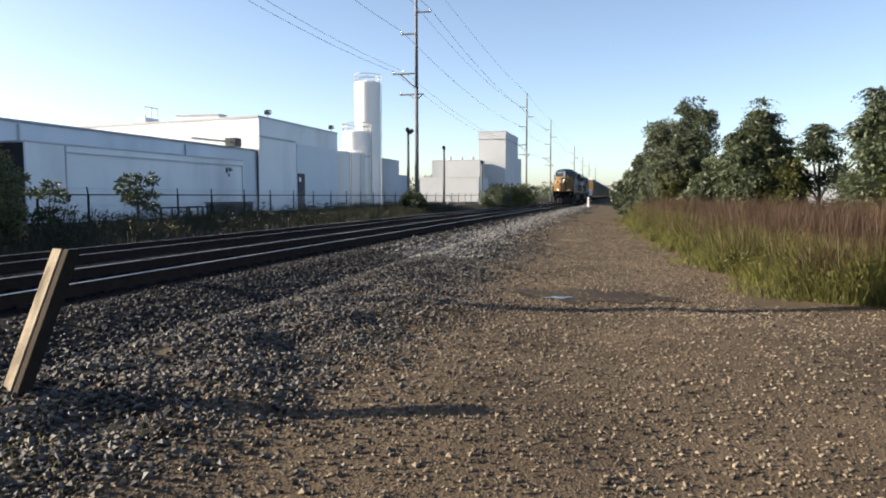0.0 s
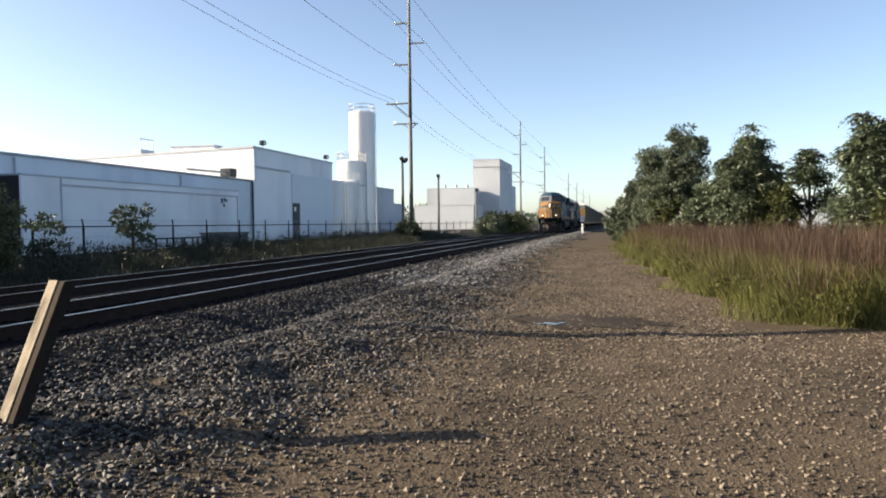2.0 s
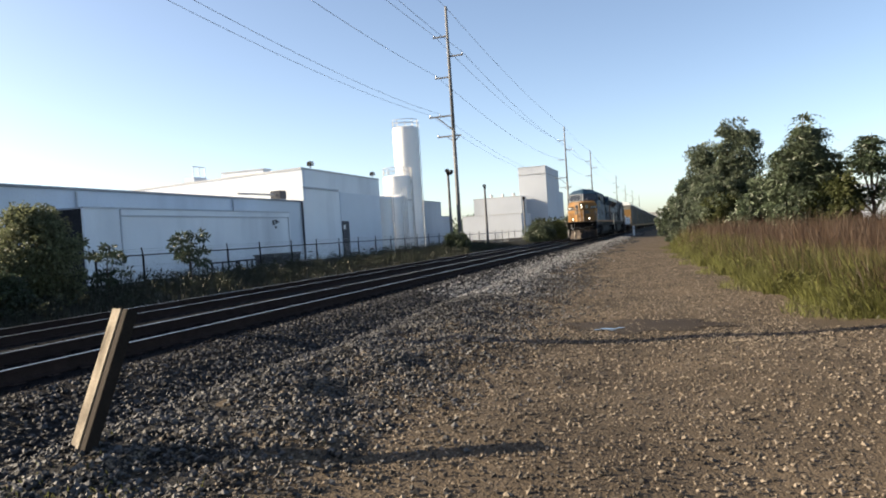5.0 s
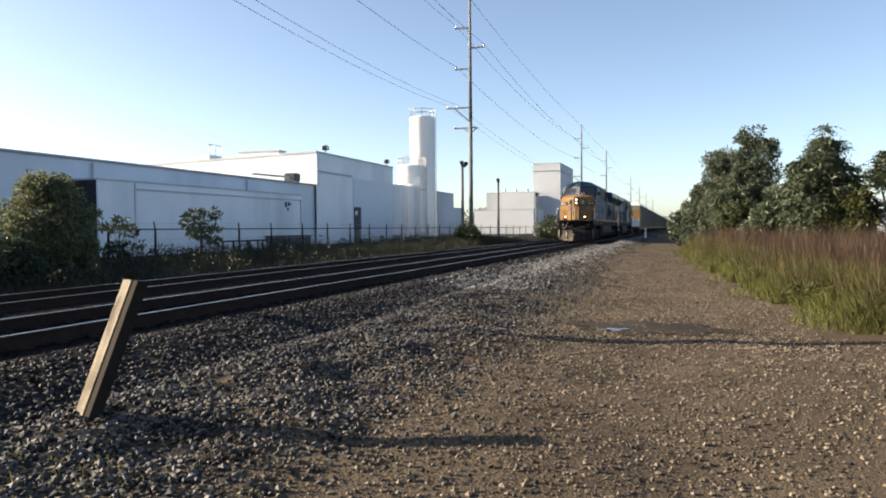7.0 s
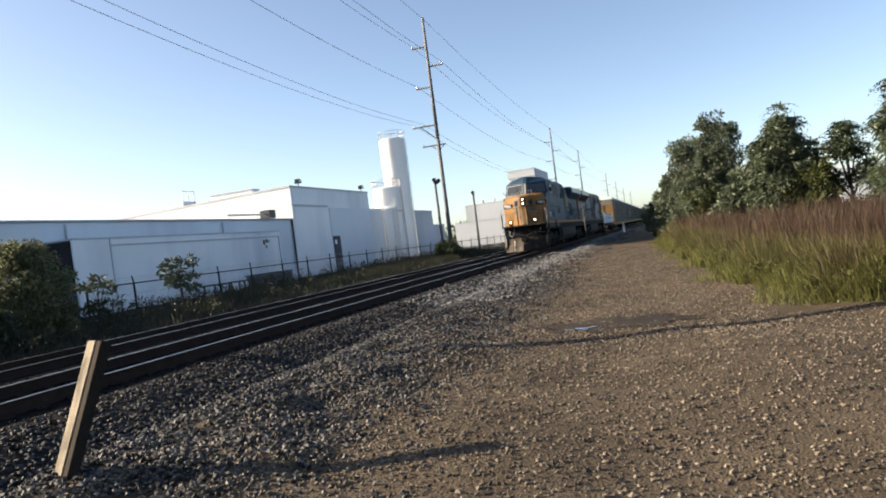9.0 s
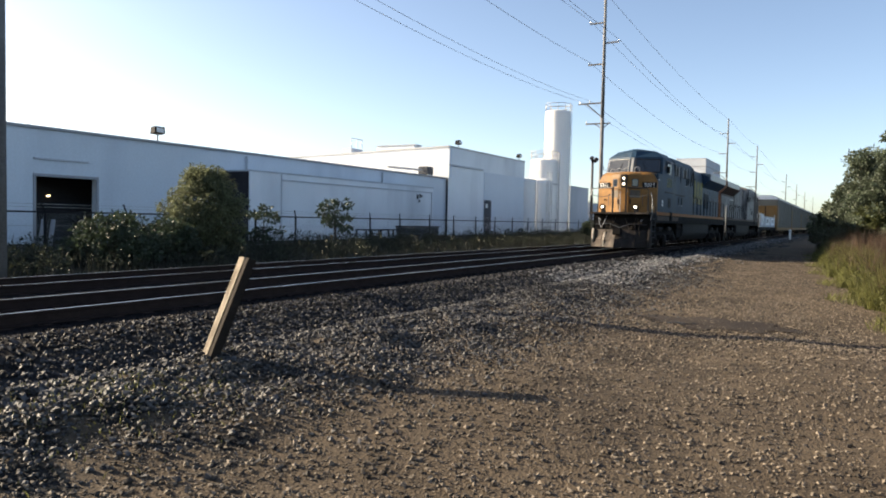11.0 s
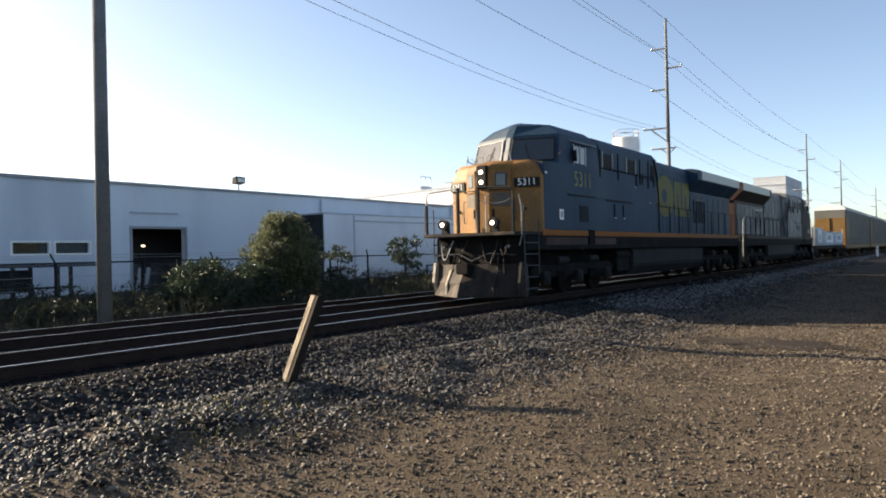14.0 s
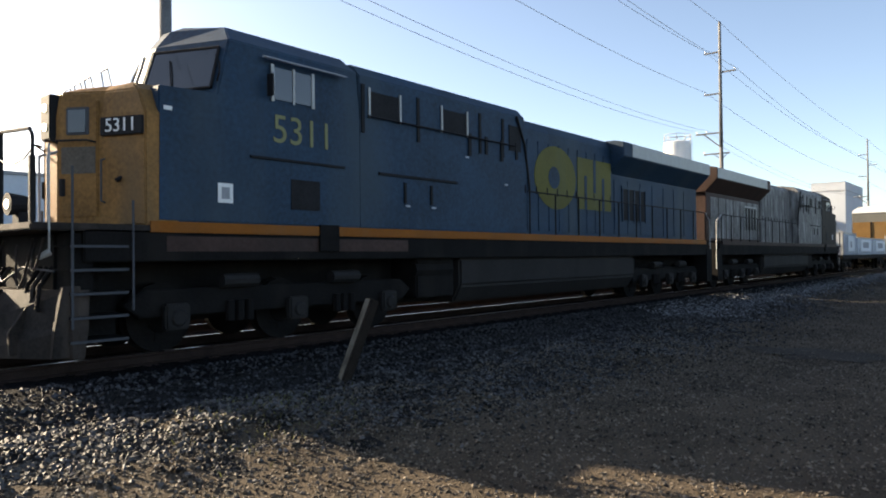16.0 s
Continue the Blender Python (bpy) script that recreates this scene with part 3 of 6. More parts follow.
def build_tall_hall():
    ob = building("hall", "taller white industrial hall behind the low wing", WALL_X, 42, 55.1, 72.4, 8.2, 0, 1.2, WHITE_METAL)
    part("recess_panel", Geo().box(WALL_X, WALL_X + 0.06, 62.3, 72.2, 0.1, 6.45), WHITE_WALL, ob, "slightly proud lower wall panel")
    d = part("side_door", Geo().box(WALL_X + 0.06, WALL_X + 0.16, 62.35, 63.8, 0.1, 3.68), GREY_DOOR, ob, "tall dark grey side door", 0.02)
    part("door_handle", Geo().box(WALL_X + 0.16, WALL_X + 0.22, 63.5, 63.6, 1.2, 1.5), STEEL, d)
    part("door_sign", Geo().box(WALL_X + 0.16, WALL_X + 0.18, 62.5, 62.9, 2.9, 3.3), WHITE_PAINT, d)
    part("gutter", Geo().box(WALL_X, WALL_X + 0.12, 55.1, 62.0, 6.55, 6.7), TRIM_PALE, ob)
    part("corner_board", Geo().box(WALL_X, WALL_X + 0.08, 55.1, 55.5, 5.5, 8.1), WHITE_WALL, ob)
    v = thing("roof_unit", "grey roof ventilation unit on the low roof", "roof unit", (-31.5, 53.6, 5.4))
    part("casing", Geo().box(-0.5, 0.5, -0.5, 0.5, 0.25, 0.95), GREY_DOOR, v, bevel=0.05)
    part("leg", Geo().box(-0.45, -0.35, -0.4, 0.4, 0, 0.25), STEEL, v)
    part("leg", Geo().box(0.35, 0.45, -0.4, 0.4, 0, 0.25), STEEL, v)
    part("duct", Geo().tube((0, -0.5, 0.6), (0, -6, 0.5), 0.09), STEEL, v)
    s = thing("roof_hatch", "white roof stair hatch with a pipe guard", "roof hatch", (-44, 59.4, 7.9))
    part("hut", Geo().box(-0.6, 0.6, -1.0, 1.0, 0, 1.0), WHITE_WALL, s, bevel=0.03)
    for yy in (-0.9, 0, 0.9):
        part("post", Geo().tube((0.5, yy, 1.0), (0.5, yy, 2.0), 0.04), STEEL, s)
    part("rail", Geo().tube((0.5, -1.0, 2.0), (0.5, 1.0, 2.0), 0.04), STEEL, s)
    u = thing("roof_box", "low white raised block on the hall roof", "roof unit", (-37, 57.5, 8.0))
    part("casing", Geo().box(-2.2, 2.2, -0.6, 0.6, 0, 0.75), WHITE_METAL, u, bevel=0.03)
    part("cap", Geo().box(-2.3, 2.3, -0.7, 0.7, 0.75, 0.82), ROOF, u)
    flood_lamp(-30.4, 57.6, 8.3)
    flood_lamp(-30.4, 71.7, 8.3)
    flood_lamp(-30.2, 24.1, 5.42)


def silo(name, x, y, r, h, label, rail=True, seg=40):
    ob = thing(name, label, "silo", (x, y, 0), "silos")
    rings = []
    for z, q in ((0, 1), (0.15, 1), (h * 0.33, 1), (h * 0.333, 1.012), (h * 0.337, 1.0), (h * 0.66, 1), (h * 0.663, 1.012), (h * 0.667, 1.0), (h - 0.1, 1), (h, 0.98), (h + r * 0.12, 0.5), (h + r * 0.14, 0.1)):
        rings.append([(r * q * math.cos(2 * math.pi * i / seg), r * q * math.sin(2 * math.pi * i / seg), z) for i in range(seg)])
    part("shell", Geo().loft(rings), SILO, ob, smooth=False)
    if rail:
        for i in range(10):
            a = 2 * math.pi * i / 10
            part("rail_post", Geo().tube((r * math.cos(a), r * math.sin(a), h), (r * math.cos(a), r * math.sin(a), h + 1.1), 0.045, seg=5), STEEL, ob)
        for z in (0.6, 1.1):
            pts = [(r * math.cos(2 * math.pi * i / 20), r * math.sin(2 * math.pi * i / 20), h + z) for i in range(21)]
            part("guard_rail", Geo().path(pts, 0.04, 5), STEEL, ob)
    lad = Geo()
    for s in (-0.25, 0.25):
        lad.tube((r + 0.2, s, 0.5), (r + 0.2, s, h + 1.0), 0.035, seg=5)
    for k in range(int(h / 0.6)):
        lad.tube((r + 0.2, -0.25, 0.6 + k * 0.6), (r + 0.2, 0.25, 0.6 + k * 0.6), 0.02, seg=4)
    part("ladder", lad, STEEL, ob)
    return ob


def build_silos():
    silo("silo", -36, 98.3, 1.85, 17.8, "tall slim white silo with a guard rail on top")
    silo("silo", -33, 85.8, 1.75, 9.6, "broad cream-white tank with a guard rail")
    silo("silo", -30.6, 74.3, 1.15, 6.45, "short white tank beside the hall", False)
    silo("silo", -30.9, 78.9, 0.95, 6.6, "short white tank beside the hall", False)
    silo("silo", -31.5, 82.0, 0.8, 6.9, "short white tank beside the hall", False)
    pl = thing("pipe_rack", "thin steel pipe beside the tanks", "pipe", (-31.2, 86.5, 0))
    part("riser", Geo().tube((0, 0, 0), (0, 0, 10.6), 0.08), STEEL, pl)
    part("arm", Geo().tube((0, 0, 6.5), (0, -2.5, 6.5), 0.06), STEEL, pl)


def build_far_buildings():
    b = building("storage_shed", "white low shed beyond the silos", -36, 18, 104.5, 113.2, 7.2, 0, 0, BLOCK_WALL)
    building("storage_shed", "white low lean-to beyond the silos", -36.5, 16, 113.4, 121, 4.9, 0, 0, BLOCK_WALL)
    b = building("far_plant", "white plant hall far along the tracks", -35.5, 12.7, 180, 186.5, 10.6, 0, 0, BLOCK_WALL)
    building("far_plant", "lower white front bay of the far plant", -31.8, 14, 160, 172, 5.7, 0, 0, BLOCK_WALL)
    t = building("block_tower", "tall plain white block building", -30, 7.3, 187, 210, 18.4, 0, 0, BLOCK_WALL)
    part("band", Geo().box(-30, -29.9, 187, 210, 16.4, 16.6), TRIM_GREY, t)
    part("band", Geo().box(-37.3, -30, 186.9, 187, 16.4, 16.6), TRIM_GREY, t)
    building("block_step", "lower white step of the tall block", -30.2, 7, 210.2, 219, 12.4, 0, 0, BLOCK_WALL)
    for i in range(3):
        part("roof_vent", Geo().tube((-38 - 3 * i, 183, 10.75), (-38 - 3 * i, 183, 11.7), 0.35), STEEL, b)
    br = thing("overpass", "distant concrete road bridge over the tracks", "bridge", (0, 520, 0))
    part("deck", Geo().box(-60, 60, -5, 5, 6.2, 8.0), CONCRETE, br)
    part("parapet", Geo().box(-60, 60, -5.2, -5.0, 8.0, 9.0), CONCRETE, br)
    for xx in (-26, -2, 16, 40):
        part("pier", Geo().box(xx, xx + 1.2, -4, 4, -0.5, 6.2), CONCRETE, br)
    h = building("white_shed", "small white building behind the trees", 17.0, 6, 58, 66, 3.2, 0, 0, WHITE_WALL)


def build_fence():
    ob = thing("fence", "dark chain-link fence with angled barbed-wire arms", "fence")
    ys = [9.5, 12.5, 15.5, 18.7, 21.9, 24.5, 27.5, 30.5, 33.45, 36.8, 39.9, 43.1, 46.2, 49.3, 52.4, 55.5, 58.6, 61.7, 64.8, 68, 72, 76, 80, 84, 88, 92, 96, 100]
    post = Geo().tube((0, 0, 0), (0, 0, 1.45), 0.045).tube((0, 0, 1.45), (0.12, -0.22, 1.75), 0.03).mesh("post")
    post.materials.append(DARK_STEEL)
    for y in ys:
        p = part("post", post, DARK_STEEL, ob)
        p.location = (-21, y, 0.15)
    for z in (1.6,):
        part("top_rail", Geo().tube((-21, 0, z), (-21, 104, z), 0.03, seg=5), DARK_STEEL, ob)
    for i, z in enumerate((0.35, 0.75, 1.15)):
        part("line_wire", Geo().tube((-21, 0, z), (-21, 104, z), 0.008, seg=4), STEEL, ob)
    for i in range(2):
        part("barbed_wire", Geo().tube((-20.95 + 0.06 * i, 0, 1.75 + 0.1 * i), (-20.95 + 0.06 * i, 104, 1.75 + 0.1 * i), 0.008, seg=4), STEEL, ob)
    net = Geo()
    for k in range(0, 800):
        y = 8 + k * 0.11
        for s in (-1, 1):
            net.tube((-21, y, 0.15), (-21, y + s * 1.4, 1.55), 0.0022, seg=3)
    tagged(part("chain_link", net, STEEL, ob), kind="stuff")


def build_yard_clutter():
    d = thing("dumpster", "dark grey steel dumpster behind the fence", "dumpster", (-24, 40.3, 0.15))
    part("bin", Geo().prism([(-1.5, 0.1), (1.5, 0.1), (1.7, 0.95), (-1.7, 0.95)], "x", -0.7, 0.7), GREY_DOOR, d, bevel=0.03)
    part("lid", Geo().box(-0.75, 0.75, -1.75, 1.75, 0.95, 1.02), DARK_STEEL, d)
    for y0 in (34.6, 37.0):
        t = thing("work_table", "dark low steel table behind the fence", "table", (-24, y0, 0.15), "tables behind the fence")
        part("tabletop", Geo().box(-0.4, 0.4, -0.9, 0.9, 0.72, 0.8), DARK_STEEL, t, bevel=0.01)
        for a in (-0.35, 0.35):
            for b in (-0.8, 0.8):
                part("leg", Geo().box(a - 0.04, a + 0.04, b - 0.04, b + 0.04, 0, 0.72), DARK_STEEL, t)
    s = thing("smoking_shelter", "small dark open shelter by the warehouse wall", "shelter", (-26.5, 11.6, 0.15))
    part("canopy", Geo().box(-1.2, 1.2, -1.6, 1.8, 1.3, 1.4), GREY_DOOR, s, bevel=0.02)
    for a in (-1.1, 1.1):
        for b in (-1.5, 0.1, 1.7):
            part("post", Geo().box(a - 0.06, a + 0.06, b - 0.06, b + 0.06, 0, 1.3), DARK_STEEL, s)
    part("bench", Geo().box(-1.0, -0.5, -1.4, 1.6, 0.42, 0.5), DARK_STEEL, s)
    part("back_panel", Geo().box(-1.1, -1.05, -1.4, 0.0, 0.3, 1.2), DARK_STEEL, s)
    for yy in (15.9, 16.3):
        b = thing("bollard", "grey leaning steel bollard at the wall", "bollard", (-27.0, yy, 0.15), "bollards")
        part("tube", Geo().tube((0, 0, 0), (0.1, 0.12, 1.15), 0.09), TRIM_GREY, b)


# ---- poles and wires ----
POLES = [(-14.5, -52.0, 21.5), (-15.5, 8.08, 21.5), (-17.6, 60.5, 21.8), (-17.6, 134.5, 20.7), (-17.6, 181, 20.6), (-17.6, 272, 20.0), (-17.6, 330, 19.5), (-17.6, 395, 19.5), (-17.6, 490, 20.5)]
ARMS = [(-1.35, 2.6), (1.3, 4.4), (-1.4, 6.2), (-2.2, 9.6), (-1.5, 11.4), (0.7, 11.4)]


def build_poles():
    for x, y, h in POLES:
        ob = thing("utility_pole", "tall weathered wooden utility pole with staggered crossarms", "utility pole", (x, y, 0), "utility poles")
        g = Geo()
        g.tube((0, 0, 0), (0, 0, h * 0.5), 0.19, 0.16, 12).tube((0, 0, h * 0.5), (0, 0, h), 0.16, 0.11, 12)
        part("shaft", g, POLE_WOOD, ob, smooth=True)
        for i, (dx, down) in enumerate(ARMS):
            z = h - down
            if i < 5:
                a = part("crossarm", Geo().box(min(0, dx), max(0, dx), -0.06, 0.06, z - 0.06, z + 0.06), POLE_WOOD, ob)
                part("insulator", Geo().tube((dx * 0.95, 0, z + 0.06), (dx * 0.95, 0, z + 0.26), 0.05, 0.03), STEEL, a)
                if i == 3:
                    part("insulator", Geo().tube((dx * 0.55, 0, z + 0.06), (dx * 0.55, 0, z + 0.26), 0.05, 0.03), STEEL, a)
            else:
                part("crossarm", Geo().box(0, dx, -0.05, 0.05, z - 0.05, z + 0.05), POLE_WOOD, ob)
        z = h - 9.6
        part("brace", Geo().tube((-1.5, 0, z), (0, 0, z - 1.3), 0.05), POLE_WOOD, ob)
        z = h - 11.4
        part("brace", Geo().tube((-0.7, 0, z), (0, 0, z - 0.5), 0.04), POLE_WOOD, ob)
        part("brace", Geo().tube((0.6, 0, z), (0, 0, z - 0.5), 0.04), POLE_WOOD, ob)
    ends = [(-1.3, 2.34, 0.9), (1.25, 4.14, 0.9), (-1.3, 5.94, 0.9), (-2.1, 9.34, 1.0), (-1.2, 9.34, 1.0), (0.0, 0.05, 0.6)]
    for dx, down, sag in ends:
        g = Geo()
        for (xa, ya, ha), (xb, yb, hb) in zip(POLES, POLES[1:]):
            a, b = Vector((xa + dx, ya, ha - down)), Vector((xb + dx, yb, hb - down))
            n = 18
            q = sag * ((yb - ya) / 60) ** 1.3
            pts = [a.lerp(b, i / n) - Vector((0, 0, 4 * q * (i / n) * (1 - i / n))) for i in range(n + 1)]
            g.path(pts, 0.013 if down > 9 else 0.017, 4)
        solo("power_line", g, WIRE, "thin sagging overhead wire strung along the utility poles", "wire", "overhead wires")
    stay = thing("stay_wire", "thin steel stay wire against a utility pole", "wire", (-15.5, 8.08, 0))
    part("strand", Geo().tube((-0.2, 0.1, 12.5), (-1.2, 1.4, 21.0), 0.02, seg=4), WIRE, stay)
    for x, y, h, both in ((-18.6, 61.2, 7.4, True), (-19.0, 76.0, 6.8, False), (-19.0, 97.8, 6.2, False)):
        ob = thing("lamp_post", "short wooden post with a small yard lamp", "lamp post", (x, y, 0), "yard lamps")
        part("shaft", Geo().tube((0, 0, 0), (0, 0, h), 0.14, 0.11, 10), POLE_WOOD, ob)
        for s in ((-1, 1) if both else (-1,)):
            arm = part("arm", Geo().tube((0, 0, h - 0.5), (0.1, s * 0.45, h - 0.15), 0.04), DARK_STEEL, ob)
            part("lamp_head", Geo().tube((0.1, s * 0.3, h - 0.25), (0.15, s * 0.7, h + 0.0), 0.13, 0.2), DARK_STEEL, arm)


# ---- plants ----
def leaf_cloud(centres, radii, per, size, squash=0.8, droop=0.0, slim=0.45):
    """Leaf quads in uneven clumps; returns vertices and faces."""
    c = np.repeat(centres, per, 0)
    r = np.repeat(radii, per)
    n = len(c)
    d = rng.normal(size=(n, 3))
    d /= np.linalg.norm(d, axis=1, keepdims=True)
    q = r * rng.uniform(0.35, 1.0, n) ** 0.6
    p = c + d * q[:, None] * np.array([1, 1, squash])
    axis = d + rng.normal(0, 0.7, (n, 3)) + np.array([0, 0, -droop])
    axis /= np.linalg.norm(axis, axis=1, keepdims=True)
    side = np.cross(axis, rng.normal(size=(n, 3)))
    side /= np.linalg.norm(side, axis=1, keepdims=True)
    s = size * rng.uniform(0.6, 1.4, n)[:, None]
    bend = np.cross(axis, side) * s * 0.18
    v = np.stack([p, p + axis * s * 0.5 + side * s * slim * 0.5 + bend, p + axis * s, p + axis * s * 0.5 - side * s * slim * 0.5 + bend], 1).reshape(-1, 3)
    f = (np.array([(0, 1, 2, 3)])[None] + 4 * np.arange(n)[:, None, None]).reshape(-1, 4)
    return v, f


def tree(name, label, x, y, h, r, leaf, leaf_size, clumps=60, per=120, crown_low=0.15, peak=1.6, category="tree", droop=0.3, group="", slim=0.45, clump_r=0.26, squash=0.8):
    z0 = float(ground_z(x, y))
    ob = thing(name, label, category, (x, y, z0), group)
    k = rng.random((clumps, 3))
    zz = crown_low + (1 - crown_low) * k[:, 0]
    prof = np.sin(np.clip((zz - crown_low) / (1 - crown_low), 0.02, 1) ** (1 / peak) * np.pi * 0.88 + 0.2) ** 0.7
    prof = np.nan_to_num(prof, nan=0.1)
    a = k[:, 1] * 2 * np.pi
    rad = r * np.clip(prof, 0.12, 1) * (0.35 + 0.65 * k[:, 2] ** 0.5) * rng.uniform(0.7, 1.15, clumps)
    cen = np.stack([rad * np.cos(a), rad * np.sin(a), zz * h * 0.95], 1)
    g = Geo()
    th = h * 0.45
    base_r = max(0.03, h * 0.016)
    g.tube((0, 0, -0.05), (0.02 * h, 0, th * 0.5), base_r, base_r * 0.75, 7).tube((0.02 * h, 0, th * 0.5), (0, 0.02 * h, h * 0.8), base_r * 0.75, base_r * 0.2, 7)
    part("trunk", g, BARK, ob)
    for i in range(min(clumps, 22)):
        c = cen[i]
        start = Vector((0, 0, max(0.15 * h, min(c[2] * 0.6, 0.6 * h))))
        part("limb", Geo().tube(start, Vector(c), base_r * 0.35, base_r * 0.08, 5), BARK, ob)
    v, f = leaf_cloud(cen, r * clump_r * rng.uniform(0.7, 1.4, clumps), per, leaf_size, squash, droop, slim)
    v[:, 2] = np.maximum(v[:, 2], 0.03)
    part("crown", fast_mesh("crown", v, f, leaf), leaf, ob)
    return ob


def frond_cloud(tips, fronds, length, leaflets):
    """Drooping compound leaves that spread from branch tips; returns vertices and faces."""
    t = np.repeat(tips, fronds, 0)
    n = len(t)
    a, up = rng.uniform(0, 2 * np.pi, n), rng.uniform(0.0, 0.75, n)
    L = length * rng.uniform(0.65, 1.25, n)
    d = np.stack([np.cos(a) * np.cos(up), np.sin(a) * np.cos(up), np.sin(up)], 1)
    side = np.stack([-np.sin(a), np.cos(a), np.zeros(n)], 1)
    vs = []
    for k in range(leaflets):
        u = (k + 0.6) / leaflets
        sgn = 1 if k % 2 else -1
        p = t + d * (L * u)[:, None] + np.array([0, 0, -1.0]) * (0.75 * L * u * u)[:, None]
        ll = (0.30 * L * (1 - 0.45 * u) * rng.uniform(0.8, 1.2, n))[:, None]
        ax = side * sgn * 0.85 + d * 0.3 + np.array([0, 0, -0.45]) + rng.normal(0, 0.15, (n, 3))
        w = np.cross(ax, np.array([0, 0, 1.0]) + rng.normal(0, 0.5, (n, 3)))
        w /= np.linalg.norm(w, axis=1, keepdims=True)
        vs.append(np.stack([p, p + ax * ll * 0.45 + w * ll * 0.19, p + ax * ll, p + ax * ll * 0.45 - w * ll * 0.19], 1))
    v = np.concatenate(vs).reshape(-1, 3)
    return v, np.arange(len(v)).reshape(-1, 4)


def lobed_tree(name, label, x, y, lobes, leaf, leaf_size=0.15, clumps=26, per=120, fronds=0, group="", clump_r=0.34):
    """A tree whose crown is made of lobes (dx, dy, z, radius, half height), each with its own limbs and leaf clumps."""
    ob = thing(name, label, "tree", (x, y, float(ground_z(x, y))), group)
    top = max(q[2] + q[4] for q in lobes)
    r0 = 0.02 * top
    part("trunk", Geo().tube((0, 0, -0.05), (0.1, 0.05, top * 0.3), r0, r0 * 0.8, 8).tube((0.1, 0.05, top * 0.3), (0, 0, top * 0.7), r0 * 0.8, r0 * 0.3, 8), BARK, ob)
    cen = []
    for dx, dy, z, r, hh in lobes:
        m = max(6, int(clumps * r * hh))
        d = rng.normal(size=(m, 3))
        d /= np.linalg.norm(d, axis=1, keepdims=True)
        q = rng.uniform(0.35, 1.0, m) ** 0.5 * rng.uniform(0.8, 1.08, m)
        c = np.array([dx, dy, z]) + d * q[:, None] * np.array([r, r, hh])
        c[:, 2] = np.maximum(c[:, 2], 0.25)
        cen.append(c)
        part("limb", Geo().tube((0.05, 0, min(z * 0.5, top * 0.35)), (dx, dy, z), r0 * 0.55, r0 * 0.25, 6).tube((dx, dy, z), (dx + 0.05, dy, z + hh * 0.85), r0 * 0.25, r0 * 0.08, 5), BARK, ob)
        g = Geo()
        for e in c[:: max(1, m // 9)]:
            g.tube((dx, dy, z - 0.3 * hh), tuple(e), r0 * 0.16, r0 * 0.05, 4)
        part("branch", g, BARK, ob)
    cen = np.concatenate(cen)
    if fronds:
        v, f = frond_cloud(cen, fronds, leaf_size, 12)
        v2, f2 = leaf_cloud(cen * np.array([0.86, 0.86, 0.95]), 0.45 * rng.uniform(0.6, 1.4, len(cen)), per, 0.26, 0.8, 0.6, 0.34)
        v, f = np.concatenate([v, v2]), np.concatenate([f, f2 + len(v)])
    else:
        v, f = leaf_cloud(cen, clump_r * rng.uniform(0.6, 1.4, len(cen)), per, leaf_size, 0.9, 0.2, 0.45)
    v[:, 2] = np.maximum(v[:, 2], 0.03)
    part("crown", fast_mesh("crown", v, f, leaf), leaf, ob)
    return ob


